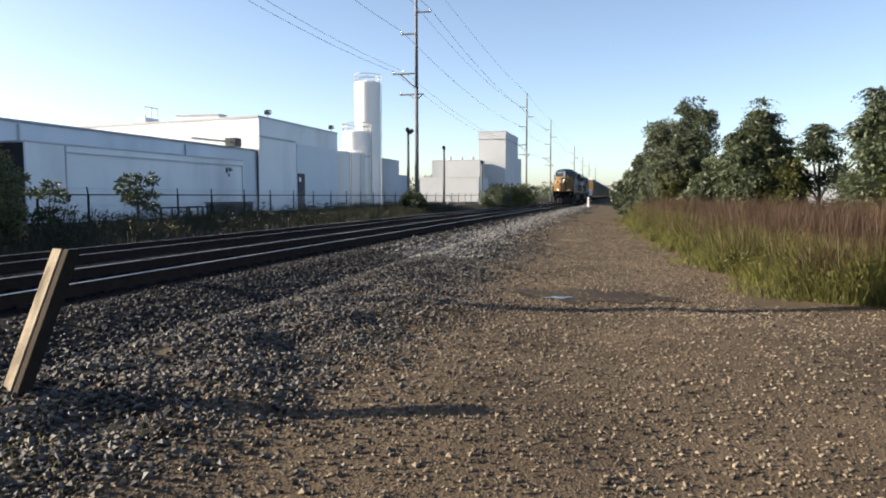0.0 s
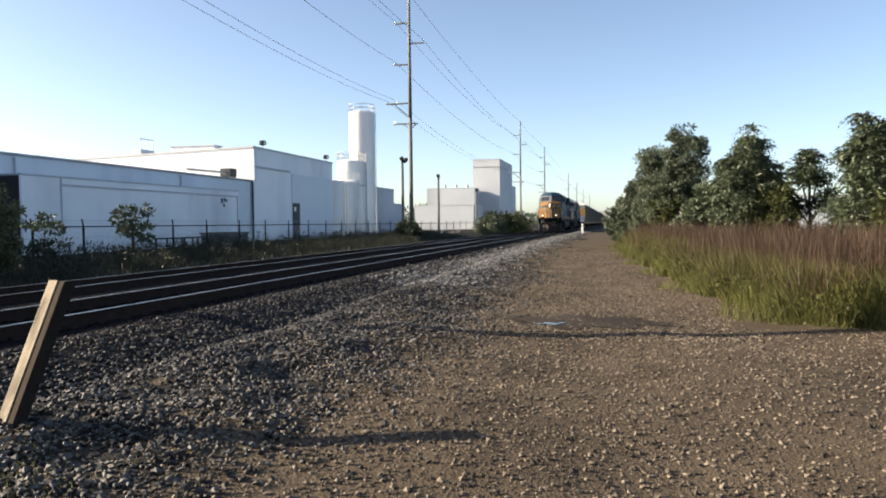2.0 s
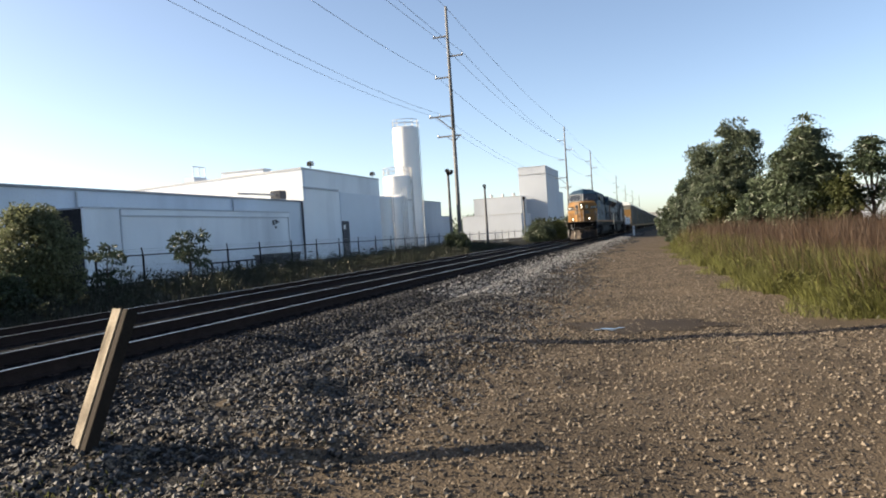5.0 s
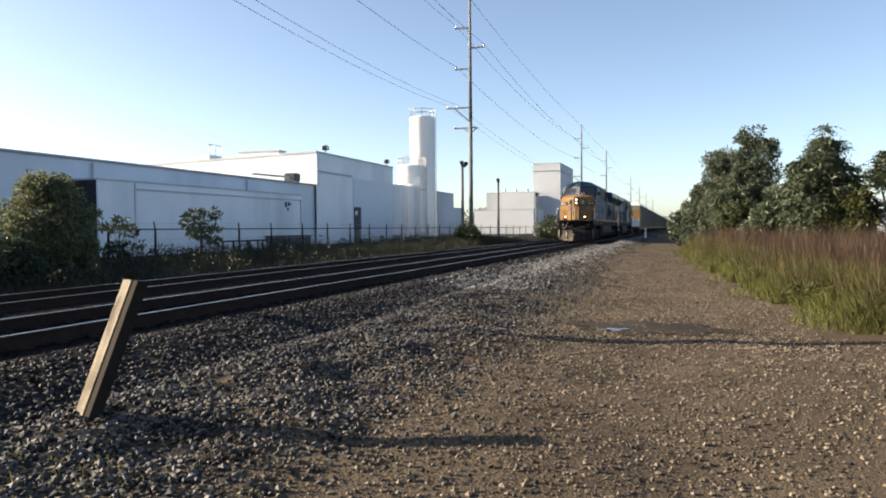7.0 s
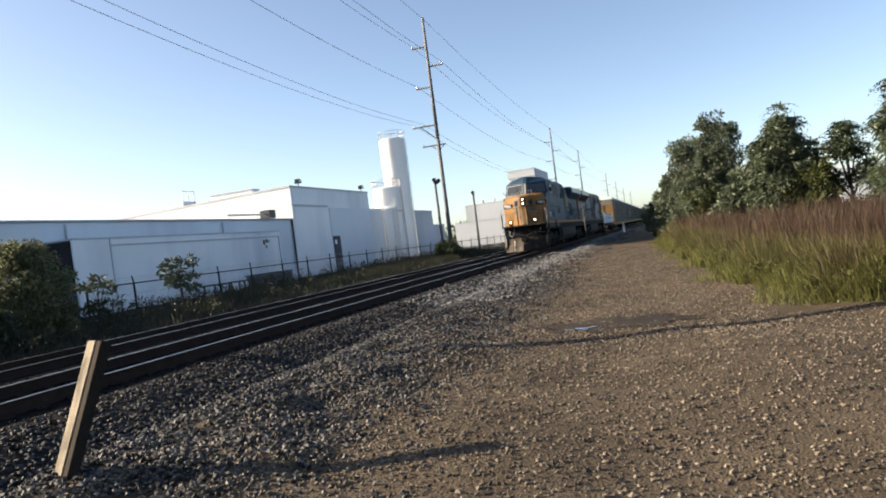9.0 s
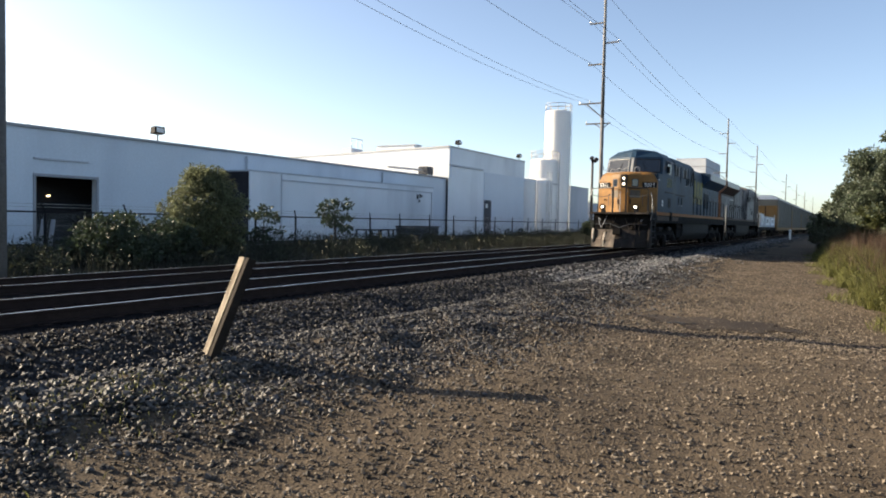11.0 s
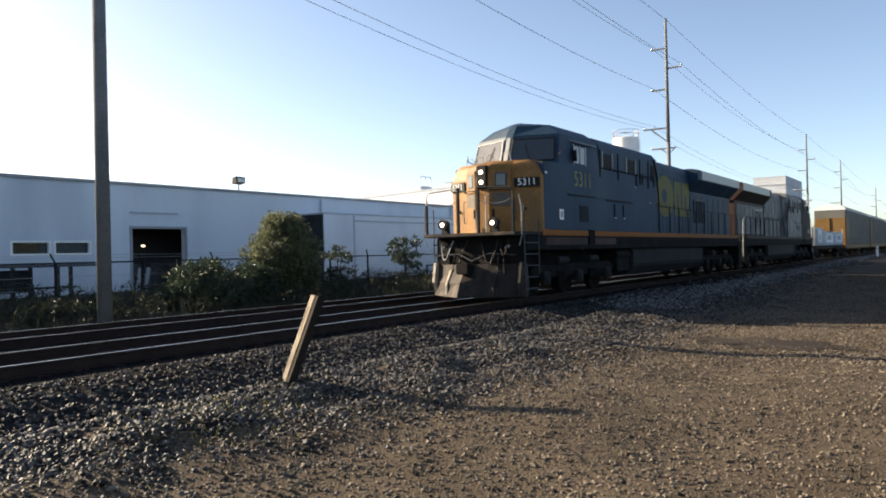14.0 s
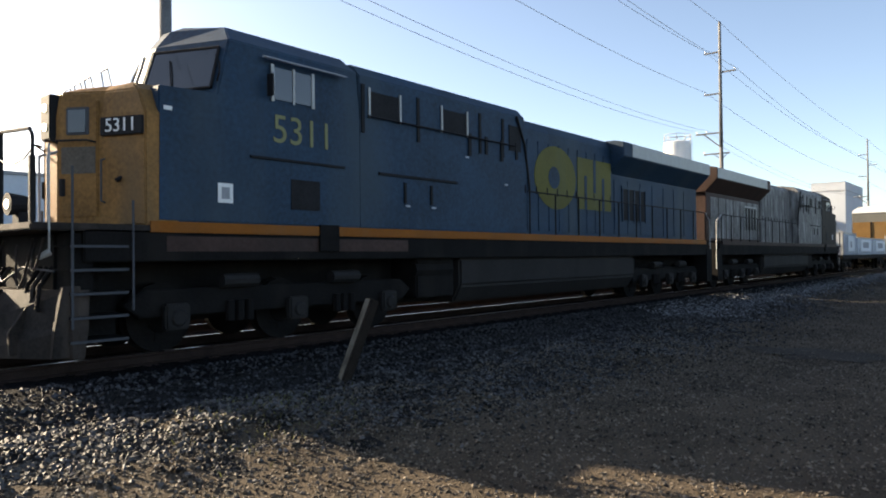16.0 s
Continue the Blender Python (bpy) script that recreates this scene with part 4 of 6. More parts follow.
def build_trees():
    G = "trees beyond the reeds"
    lobed_tree("tree", "bushy grey-green tree with a ragged triple top", 3.2, 45, [(-1.1, 0.8, 4.7, 0.75, 1.55), (0.3, -0.8, 5.4, 0.62, 1.75), (1.25, -0.9, 5.1, 0.7, 1.85), (0.1, 0, 2.6, 1.9, 2.2), (-1.3, 1.5, 2.0, 1.0, 1.7)],
               LEAF_GREY, 0.17, 40, 110, group=G)
    lobed_tree("tree", "tall dark green tree with tiers of drooping compound leaves", 6.6, 39, [(0.0, 0, 5.9, 0.35, 0.75), (0.0, 0, 4.9, 0.95, 0.9), (-0.5, 0, 3.7, 1.2, 1.1), (0.7, 0, 3.6, 1.15, 1.1), (0.0, 0, 2.0, 1.8, 1.4), (-0.9, 0.3, 4.4, 0.5, 0.6)],
               LEAF_MID, 0.85, 34, 46, fronds=11, group=G)
    lobed_tree("tree", "sparse dark tree with drooping compound leaves and gaps", 9.2, 38, [(0.1, 0, 4.7, 0.55, 0.55), (-0.4, 0, 3.9, 0.6, 0.6), (0.45, 0, 3.7, 0.5, 0.5), (-0.75, 0, 2.6, 0.45, 0.7), (0.8, 0.2, 2.6, 0.35, 0.6)],
               LEAF_DARK, 0.8, 30, 34, fronds=11, group=G)
    lobed_tree("tree", "broad dark green tree with a twin top", 10.9, 34, [(-0.45, 0, 5.4, 0.5, 1.0), (0.35, 0, 5.0, 0.6, 1.0), (-0.8, 0, 4.0, 0.8, 1.0), (0.5, 0, 3.6, 1.3, 1.3), (-0.4, 0, 2.0, 1.6, 1.6), (1.3, 0.3, 2.2, 1.2, 1.5)],
               LEAF_MID, 0.85, 32, 50, fronds=11, group=G)
    lobed_tree("tree", "tall dark tree at the edge of the reeds", 13.2, 36, [(0, 0, 5.9, 0.9, 1.2), (0.5, 0, 4.2, 1.4, 1.4), (-0.3, 0, 2.4, 1.6, 1.9)], LEAF_DARK, 0.8, 28, 50, fronds=10, group=G)
    lobed_tree("tree", "broad green tree behind the reeds", 15.6, 37, [(0, 0, 5.6, 1.2, 1.6), (0.8, 0, 3.8, 1.8, 1.7), (-0.7, 0, 2.6, 1.8, 2.0)], LEAF_MID, 0.2, 18, 110, group=G)
    lobed_tree("tree", "young yellow-green tree before the taller trees", 11.0, 31.6, [(-0.5, 0, 1.9, 0.5, 0.9), (0.5, 0.1, 2.1, 0.5, 1.0), (0.1, 0, 1.2, 0.8, 0.8)], LEAF_YELLOW, 0.65, 26, 24, fronds=9, group=G)
    tree("shrub", "low green shrub at the end of the hedge", 1.3, 50, 4.2, 1.3, LEAF_GREY, 0.2, 50, 150, 0.02, 1.5, "shrub")
    tree("shrub", "low green shrub at the end of the hedge", 0.4, 54, 3.0, 1.3, LEAF_MID, 0.2, 40, 150, 0.02, 1.3, "shrub")
    tree("shrub", "leafy undergrowth shrub below the trees", 5.0, 40.5, 3.4, 1.6, LEAF_MID, 0.24, 45, 150, 0.0, 1.3, "shrub")
    tree("shrub", "leafy undergrowth shrub below the trees", 7.8, 38, 3.0, 1.5, LEAF_YELLOW, 0.24, 36, 130, 0.0, 1.3, "shrub")
    tree("shrub", "leafy undergrowth shrub below the trees", 3.2, 44, 3.2, 1.4, LEAF_YELLOW, 0.2, 40, 140, 0.0, 1.3, "shrub")
    # by the fence and poles
    tree("bush", "large rounded bush in front of the fence with a sunlit top", -19, 17.4, 3.2, 1.35, LEAF_BUSH, 0.12, 130, 190, 0.0, 1.3, "bush", slim=0.5)
    tree("sapling", "thin sapling with layered leaves before the fence", -19, 24.9, 2.35, 1.0, LEAF_DARK, 0.2, 15, 46, 0.35, 1.0, "sapling", slim=0.4, clump_r=0.3, squash=0.25)
    tree("sapling", "thin sapling with layered leaves before the fence", -19, 20.3, 1.95, 0.85, LEAF_DARK, 0.18, 12, 46, 0.3, 1.0, "sapling", slim=0.4, clump_r=0.3, squash=0.25)
    tree("bush", "low dark bush at the foot of a utility pole", -16.9, 57.5, 1.5, 1.3, LEAF_DARK, 0.2, 40, 130, 0.0, 1.2, "bush")
    tree("bush", "low light green bush beside the tracks", -15, 92, 2.6, 3.2, LEAF_YELLOW, 0.3, 40, 130, 0.0, 1.2, "bush")
    tree("bush", "low light green bush beside the tracks", -14.6, 84, 2.1, 2.0, LEAF_MID, 0.26, 30, 110, 0.0, 1.2, "bush")
    tree("bush", "low dark bush beside the tracks", -15.2, 108, 2.8, 3.0, LEAF_MID, 0.3, 34, 110, 0.0, 1.2, "bush")
    tree("bush", "dark weedy bush by the fence", -18, 12.9, 1.3, 1.5, LEAF_DARK, 0.13, 44, 170, 0.0, 1.2, "bush")
    tree("bush", "dark weedy bush by the fence", -18.3, 15.2, 1.1, 1.2, LEAF_DARK, 0.13, 36, 150, 0.0, 1.2, "bush")


def blades(name, x, y, h, w, material, label, lean=0.22, z_from=0.0):
    n = len(x)
    a = rng.uniform(0, 2 * np.pi, n)
    dx, dy = np.cos(a) * w / 2, np.sin(a) * w / 2
    lx, ly = rng.normal(0, lean, n) * h, rng.normal(0, lean, n) * h
    z = ground_z(x, y) + z_from * h
    hh = h * (1 - z_from)
    v = np.stack([np.stack([x - dx, y - dy, z], 1), np.stack([x + dx, y + dy, z], 1),
                  np.stack([x + dx * 0.8 + lx * 0.35, y + dy * 0.8 + ly * 0.35, z + hh * 0.55], 1), np.stack([x - dx * 0.8 + lx * 0.35, y - dy * 0.8 + ly * 0.35, z + hh * 0.55], 1),
                  np.stack([x + lx, y + ly, z + hh], 1)], 1).reshape(-1, 3)
    k = 5 * np.arange(n)
    f = [(i, i + 1, i + 2, i + 3) for i in k] + [(i + 3, i + 2, i + 4) for i in k]
    me = bpy.data.meshes.new(name)
    me.from_pydata(v.tolist(), [], f)
    me.materials.append(material)
    tagged(new(name, me), label, "grass", kind="stuff")


EDGE = ([12.3, 13.1, 13.8, 15.3, 16.4, 21.8, 29.2, 41.5, 60], [4.0, 3.1, 2.85, 2.6, 2.15, 1.75, 1.07, 0.25, 0.1])


def build_grass():
    def bed(n, y0, y1, deep):
        y = y0 + (y1 - y0) * rng.random(n) ** 1.3
        e = np.interp(y, *EDGE) + 0.1 * np.sin(1.3 * y) + 0.12 * np.sin(3.1 * y + 1) + 0.1 * np.sin(7.3 * y)
        x = e + deep * rng.random(n) ** 1.4
        return x, y, x - e
    x, y, d = bed(26000, 12.4, 46, 1.5)
    blades("grass", x, y, (0.3 + 0.6 * np.clip(d / 0.8, 0, 1)) * rng.uniform(0.6, 1.3, len(x)), 0.014 + 0.008 * rng.random(len(x)), GRASS, "tall green grass at the edge of the gravel lot", 0.36)
    n = 8000
    y = 12.5 + 32 * rng.random(n) ** 1.3
    x = np.interp(y, *EDGE) - (0.6 + 0.5 * np.sin(1.3 * y + 2)) * rng.random(n) ** 1.8 + 0.25
    blades("grass_fringe", x, y, rng.uniform(0.05, 0.26, n), 0.012, GRASS, "sparse short grass creeping onto the gravel", 0.5)
    x, y, d = bed(9000, 12.5, 17, 9.0)
    blades("grass", x, y, (0.3 + 0.5 * np.clip(d / 0.8, 0, 1)) * rng.uniform(0.6, 1.3, len(x)), 0.014 + 0.008 * rng.random(len(x)), GRASS, "tall green grass at the edge of the gravel lot", 0.36)
    x, y, d = bed(52000, 12.9, 46, 13)
    keep = d > 0.2 + 0.5 * rng.random(len(x))
    x, y, d = x[keep], y[keep], d[keep]
    hh = (0.75 + 0.6 * np.clip(d / 1.5, 0, 1)) * rng.uniform(0.6, 1.18, len(x)) * (1 + 0.14 * np.sin(1.9 * x + 0.7 * y) + 0.12 * np.sin(2.7 * y - x))
    blades("reed", x, y, hh, 0.012 + 0.01 * rng.random(len(x)), REED, "dense reddish-brown dry reeds and seed heads", 0.17)
    n = 260
    yy = 12.7 + 30 * rng.random(n) ** 1.5
    xx = np.interp(yy, *EDGE) + 0.15 + 0.9 * rng.random(n)
    c = np.stack([xx, yy, ground_z(xx, yy) + rng.uniform(0.1, 0.5, n)], 1)
    v, f = leaf_cloud(c, rng.uniform(0.12, 0.32, n), 70, 0.09, 0.9)
    tagged(new("edge_weed", fast_mesh("edge_weed", v, f, GRASS)), "leafy green weeds along the edge of the lot", "weeds", kind="stuff")
    n = 15000
    y, x = rng.uniform(-6, 75, n), rng.uniform(-20.5, -14.9, n)
    blades("weed", x, y, rng.uniform(0.2, 0.75, n) * np.interp(x, [-20.5, -17, -14.9], [1.3, 1.0, 0.35]), 0.02, WEED, "dull dark weeds along the far side of the tracks", 0.3)
    n = 700
    y, x = rng.normal(3.0, 0.7, n), rng.normal(-4.0, 0.5, n)
    blades("weed_tuft", x, y, rng.uniform(0.02, 0.07, n), 0.01, GRASS, "sparse low weeds in the ballast foot", 0.5)


def build_ground_cover():
    n = 520
    c = np.stack([rng.uniform(-20.6, -15.6, n), -6 + 72 * rng.random(n) ** 1.2, np.zeros(n)], 1)
    c[:, 2] = ground_z(c[:, 0], c[:, 1]) + rng.uniform(0.1, 0.45, n) * np.interp(c[:, 0], [-20, -15.6], [1.3, 0.5])
    v, f = leaf_cloud(c, rng.uniform(0.25, 0.6, n), 90, 0.11, 0.8)
    tagged(new("ground_cover", fast_mesh("ground_cover", v, f, WEED_LEAF)), "dark leafy weeds along the fence side of the tracks", "weeds", kind="stuff")


def build_far_woods():
    cen, rad = [], []
    for k in range(260):
        side = k % 2
        y = 250 + 900 * rng.random()
        x = (-40 - 260 * rng.random()) if side else (18 + 240 * rng.random())
        for _ in range(3):
            cen.append((x + rng.normal(0, 4), y + rng.normal(0, 4), 2 + rng.random() * 5))
            rad.append(3 + 2.5 * rng.random())
    v, f = leaf_cloud(np.array(cen), np.array(rad), 60, 1.6)
    tagged(new("far_woods", fast_mesh("far_woods", v, f, FAR_WOOD)), "distant low line of trees", "woods", kind="stuff")
    cen, rad = [], []
    for k in range(110):
        cen.append((1.5 + 9 * rng.random(), 52 + 130 * rng.random(), 0.8 + rng.random() * 2.0))
        rad.append(1.2 + 0.8 * rng.random())
    v, f = leaf_cloud(np.array(cen), np.array(rad), 90, 0.45)
    tagged(new("hedgerow", fast_mesh("hedgerow", v, f, LEAF_MID)), "dense green hedgerow along the lot", "hedge", kind="stuff")


# ---- small things on the lot ----
def build_lot_things():
    st = thing("leaning_post", "leaning dark timber post with one pale stained face", "post", (-4.62, 4.5, 0.0))
    # the post leans along the track and towards it
    top = Vector((0.17, 0.40, 1.10))
    ax = top.normalized()
    side = Vector((0.9, -0.42, 0)).normalized()
    side = (side - ax * side.dot(ax)).normalized()
    deep = ax.cross(side)
    def block(w0, w1, d0, d1):
        b = [-0.18 * ax, top]
        vs = [p + side * w + deep * d for p in b for w, d in ((w0, d0), (w1, d0), (w1, d1), (w0, d1))]
        return Geo().add(vs, [(0, 1, 2, 3), (4, 5, 6, 7), (0, 1, 5, 4), (1, 2, 6, 5), (2, 3, 7, 6), (3, 0, 4, 7)])
    # dark block with a thin pale plank on part of one side
    part("timber", block(-0.122, 0.155, -0.037, 0.06), POST_DARK, st, "dark timber", bevel=0.006)
    part("weathered_face", block(-0.118, 0.05, -0.049, -0.038), POST_WOOD, st, "pale stained face", bevel=0.003)
    pud = Geo()
    zz = float(ground_z(-1.06, 12.35))
    for cx, cy, rx, ry, ph in ((0, 0, 0.13, 0.1, 1.0), (0.2, 0.1, 0.07, 0.05, 2.4), (-0.17, -0.09, 0.05, 0.06, 0.3), (0.09, -0.16, 0.06, 0.035, 4.0)):
        n = 22
        pts = [(cx + rx * math.cos(a) * (1 + 0.3 * math.sin(3 * a + ph)), cy + ry * math.sin(a) * (1 + 0.3 * math.cos(2 * a + ph)), 0.0) for a in [2 * math.pi * i / n for i in range(n)]]
        pud.add(pts, [tuple(range(n))])
    solo("puddle", pud, PUDDLE, "small shallow puddle on the gravel", "puddle", at=(-1.06, 12.35, zz + 0.028))
    wet = Geo()
    nx, ny = 22, 10
    vs, fs = [], []
    for j in range(ny):
        for i in range(nx):
            u, w = i / (nx - 1) * 2 - 1, j / (ny - 1) * 2 - 1
            q = 1 + 0.25 * math.sin(7 * u + 3 * w) + 0.2 * math.sin(11 * w - 4 * u)
            xx, yy = -0.55 + 1.3 * q * u * math.sqrt(1 - 0.5 * w * w), 12.75 + 0.6 * q * w * math.sqrt(1 - 0.5 * u * u)
            vs.append((xx, yy, float(ground_z(xx, yy)) + 0.014))
    fs = [(j * nx + i, j * nx + i + 1, (j + 1) * nx + i + 1, (j + 1) * nx + i) for j in range(ny - 1) for i in range(nx - 1)]
    wet.add(vs, fs)
    solo("wet_patch", wet, WET, "damp dark patch of gravel round the puddle", "ground patch", kind="structure")
    mk = thing("marker_post", "slim white marker post beside the tracks", "marker post", (-3.7, 82, 0.1))
    part("shaft", Geo().box(-0.11, 0.11, -0.06, 0.06, 0, 1.25), WHITE_PAINT, mk, bevel=0.02)
    part("band", Geo().box(-0.115, 0.115, -0.065, 0.065, 0.95, 1.05), TRIM_GREY, mk)
    for x, y in ((1.0, 33), (3.2, 13.0), (3.7, 12.7)):
        c = thing("litter", "small pale scrap lying at the grass edge", "litter", (x, y, float(ground_z(x, y))))
        part("scrap", Geo().prism([(-0.06, 0), (0.07, 0.01), (0.05, 0.04), (-0.03, 0.06)], "y", -0.05, 0.05), CONCRETE, c, bevel=0.01)


# ---- train ----
TRAIN_X, TRAIN_Z, SPEED, START = -8.34, RAIL_Z, 6.48, 105.0
WHEELS, VEHICLES = [], []


def wheelset(parent, y, r=0.52):
    ob = new("wheelset")
    ob.parent = parent
    ob.location = (0, y, r)
    for s in (-1, 1):
        g = Geo().tube((s * 0.69, 0, 0), (s * 0.82, 0, 0), r, r, 22).tube((s * 0.65, 0, 0), (s * 0.69, 0, 0), r + 0.025, r + 0.025, 22).tube((s * 0.82, 0, 0), (s * 0.84, 0, 0), r * 0.45, r * 0.4, 12)
        for k in range(4):
            a = k * math.pi / 2
            g.box(s * 0.82, s * 0.835, 0.3 * math.cos(a) - 0.05, 0.3 * math.cos(a) + 0.05, 0.3 * math.sin(a) - 0.05, 0.3 * math.sin(a) + 0.05)
        part("wheel", g, UNDER, ob, "dark steel wheel")
    part("axle", Geo().tube((-0.7, 0, 0), (0.7, 0, 0), 0.09), UNDER, ob)
    WHEELS.append((ob, y, r))
    return ob


def bogie(parent, ys, half=1.12, r=0.52):
    b = new("bogie")
    b.parent = parent
    y0, y1 = ys[0] - 0.75, ys[-1] + 0.75
    for s in (-1, 1):
        part("side_frame", Geo().prism([(y0, 0.75), (y0 + 0.3, 0.95), (y1 - 0.3, 0.95), (y1, 0.75), (y1 - 0.25, 0.55), (y0 + 0.25, 0.55)], "x", s * half - 0.09, s * half + 0.09), UNDER, b, bevel=0.02)
        for y in ys:
            part("axle_box", Geo().box(s * half + s * 0.1, s * half + s * 0.24, y - 0.2, y + 0.2, 0.36, 0.74), TANK, b, bevel=0.03)
            part("axle_cap", Geo().tube((s * (half + 0.24), y, 0.53), (s * (half + 0.28), y, 0.53), 0.13, 0.1, 10), TANK, b)
        for a, c in zip(ys, ys[1:]):
            for k in (-0.18, 0, 0.18):
                part("spring", Geo().tube((s * (half + 0.13), (a + c) / 2 + k, 0.42), (s * (half + 0.13), (a + c) / 2 + k, 0.74), 0.07, seg=8), UNDER, b)
            part("brake_cylinder", Geo().tube((s * (half + 0.15), (a + c) / 2 - 0.35, 1.05), (s * (half + 0.15), (a + c) / 2 + 0.3, 1.05), 0.11, seg=10), TANK, b)
    for y in ys:
        wheelset(b, y, r)
    return b


def text_mesh(word, size, depth=0.006):
    cu = bpy.data.curves.new("lettering", "FONT")
    cu.body, cu.size, cu.extrude = word, size, depth
    cu.align_x, cu.align_y = "CENTER", "CENTER"
    tmp = new("lettering", cu)
    bpy.context.view_layer.update()
    me = bpy.data.meshes.new_from_object(tmp.evaluated_get(bpy.context.evaluated_depsgraph_get()))
    bpy.data.objects.remove(tmp)
    return me


def locomotive(name, label, body, nose_mat, sill_mat, roof_mat, lit, number, wing_mat):
    """A six-axle diesel locomotive; its front is at y = 0 and it reaches back along +y."""
    lo = thing(name, label, "locomotive")
    L = 24.8
    part("underframe", Geo().box(-1.48, 1.48, 0.75, L - 0.6, 1.36, 1.84), UNDER, lo, "grimy black underframe", 0.02)
    for s in (-1, 1):
        part("sill_stripe", Geo().box(s * 1.483, s * 1.51, 1.65, L - 0.9, 1.77, 1.93), sill_mat, lo, "orange sill stripe" if number else "faded sill stripe", 0.005)
        part("lower_skirt", Geo().box(s * 1.40, s * 1.485, 1.9, 7.0, 1.5, 1.72), RED_LOCO if number else UNDER, lo)
    # front end
    plow = Geo()
    plow.loft([[(-1.5, 0.6, 0.12), (-0.12, -0.32, 0.12), (1.5, 0.6, 0.12), (1.5, 0.75, 0.12), (-1.5, 0.75, 0.12)],
               [(-1.5, 0.6, 0.5), (-0.12, -0.15, 0.5), (1.5, 0.6, 0.5), (1.5, 0.8, 0.5), (-1.5, 0.8, 0.5)],
               [(-1.42, 0.65, 1.0), (-0.12, 0.2, 1.0), (1.42, 0.65, 1.0), (1.42, 0.85, 1.0), (-1.42, 0.85, 1.0)]])
    part("plow", plow, PLOW, lo, "worn dusty steel plow")
    part("pilot_plate", Geo().box(-1.42, 1.42, 0.62, 0.9, 0.95, 1.75), UNDER, lo, "dark pilot plate", 0.02)
    part("front_deck", Geo().box(-1.5, 1.5, 0.1, 1.9, 1.77, 1.87), PLOW, lo, "", 0.02)
    cp = part("coupler", Geo().box(-0.14, 0.14, 0.0, 0.7, 0.78, 1.0).box(-0.2, 0.2, -0.22, 0.05, 0.74, 1.04), UNDER, lo, "knuckle coupler", 0.03)
    for k, sx in enumerate((-0.75, -0.55, 0.5, 0.7, 0.9)):
        pts = [(sx, 0.6, 1.3), (sx + 0.05, 0.42, 1.05), (sx + 0.1, 0.36, 0.75), (sx + 0.12, 0.4, 0.55 + 0.05 * k)]
        part("hose", Geo().path(pts, 0.03), PLOW if k % 2 else UNDER, lo, "hanging brake hose")
    for k, sx in enumerate((-1.1, -0.4, 0.25, 0.85)):
        wide, sag = (0.42, 0.2, 0.55, 0.28)[k], (0.5, 0.26, 0.62, 0.4)[k]
        pts = [(sx + wide * q, 0.4 - 0.09 * math.sin(math.pi * q), 1.6 + 0.08 * q - sag * math.sin(math.pi * q ** (0.8 + 0.15 * k))) for q in [i / 10 for i in range(11)]]
        part("jumper_hose", Geo().path(pts, 0.017), TRIM_GREY if k == 0 else PLOW, lo, "looped jumper hose")
    part("cut_lever", Geo().path([(-1.3, 0.45, 1.25), (-0.5, 0.38, 1.3), (0.0, 0.3, 1.1), (0.5, 0.38, 1.3), (1.3, 0.45, 1.25)], 0.016), GREY_DOOR, lo)
    for s in (-1, 1):
        w = part("step_well", Geo().box(s * 0.95, s * 0.98, 0.58, 1.4, 0.3, 1.75), UNDER, lo)
        for k in range(5):
            part("tread", Geo().box(s * 0.98, s * 1.5, 0.57, 1.33, 0.32 + 0.31 * k, 0.35 + 0.31 * k), UNDER, w)
            part("tread_edge", Geo().box(s * 1.5, s * 1.515, 0.57, 1.33, 0.31 + 0.31 * k, 0.345 + 0.31 * k), GREY_DOOR, w, "pale worn tread edge")
        part("grab_rail", Geo().tube((s * 1.5, 0.6, 0.5), (s * 1.5, 0.6, 2.6), 0.018), GREY_DOOR, lo)
        part("grab_rail", Geo().tube((s * 1.5, 1.4, 0.7), (s * 1.5, 1.4, 2.2), 0.018), GREY_DOOR, lo)
        rail = Geo().path([(s * 1.42, 0.16, 1.87), (s * 1.42, 0.16, 2.95), (s * 1.34, 0.16, 3.04), (s * 0.42, 0.16, 3.1), (s * 0.33, 0.16, 3.06)], 0.024)
        # sun-side rail coloured bright, shaded-side rail dark
        part("front_handrail", rail, CHROME if s < 0 else DARK_STEEL, lo, "bent front handrail")
        part("rail_stanchion", Geo().box(s * 0.29, s * 0.37, 0.12, 0.20, 1.87, 3.12), DARK_STEEL, lo, "flat black handrail post", 0.01)
        part("rail_stanchion", Geo().box(s * 1.38, s * 1.45, 0.12, 0.19, 1.87, 2.7), DARK_STEEL, lo, "flat black handrail post", 0.01)
        part("chain", Geo().path([(s * 0.37, 0.15, 2.75), (s * 0.6, 0.14, 2.66), (s * 0.9, 0.14, 2.63), (s * 1.2, 0.14, 2.67), (s * 1.4, 0.15, 2.76)], 0.012, 5), GREY_DOOR, lo)
        part("outer_grab", Geo().path([(s * 1.5, 0.32, 1.5), (s * 1.6, 0.28, 1.75), (s * 1.6, 0.28, 2.5), (s * 1.5, 0.32, 2.85)], 0.014, 5), CHROME, lo, "thin bowed grab iron")
        d = part("ditch_light", Geo().tube((s * 0.82, 0.08, 2.12), (s * 0.82, 0.3, 2.12), 0.15, 0.12, 14).box(s * 0.72, s * 0.92, 0.18, 0.3, 1.87, 2.02), DARK_STEEL, lo, "round ditch light")
        part("lens", Geo().tube((s * 0.82, 0.065, 2.12), (s * 0.82, 0.08, 2.12), 0.06, 0.06, 14), LAMP if lit else GLASS, d)
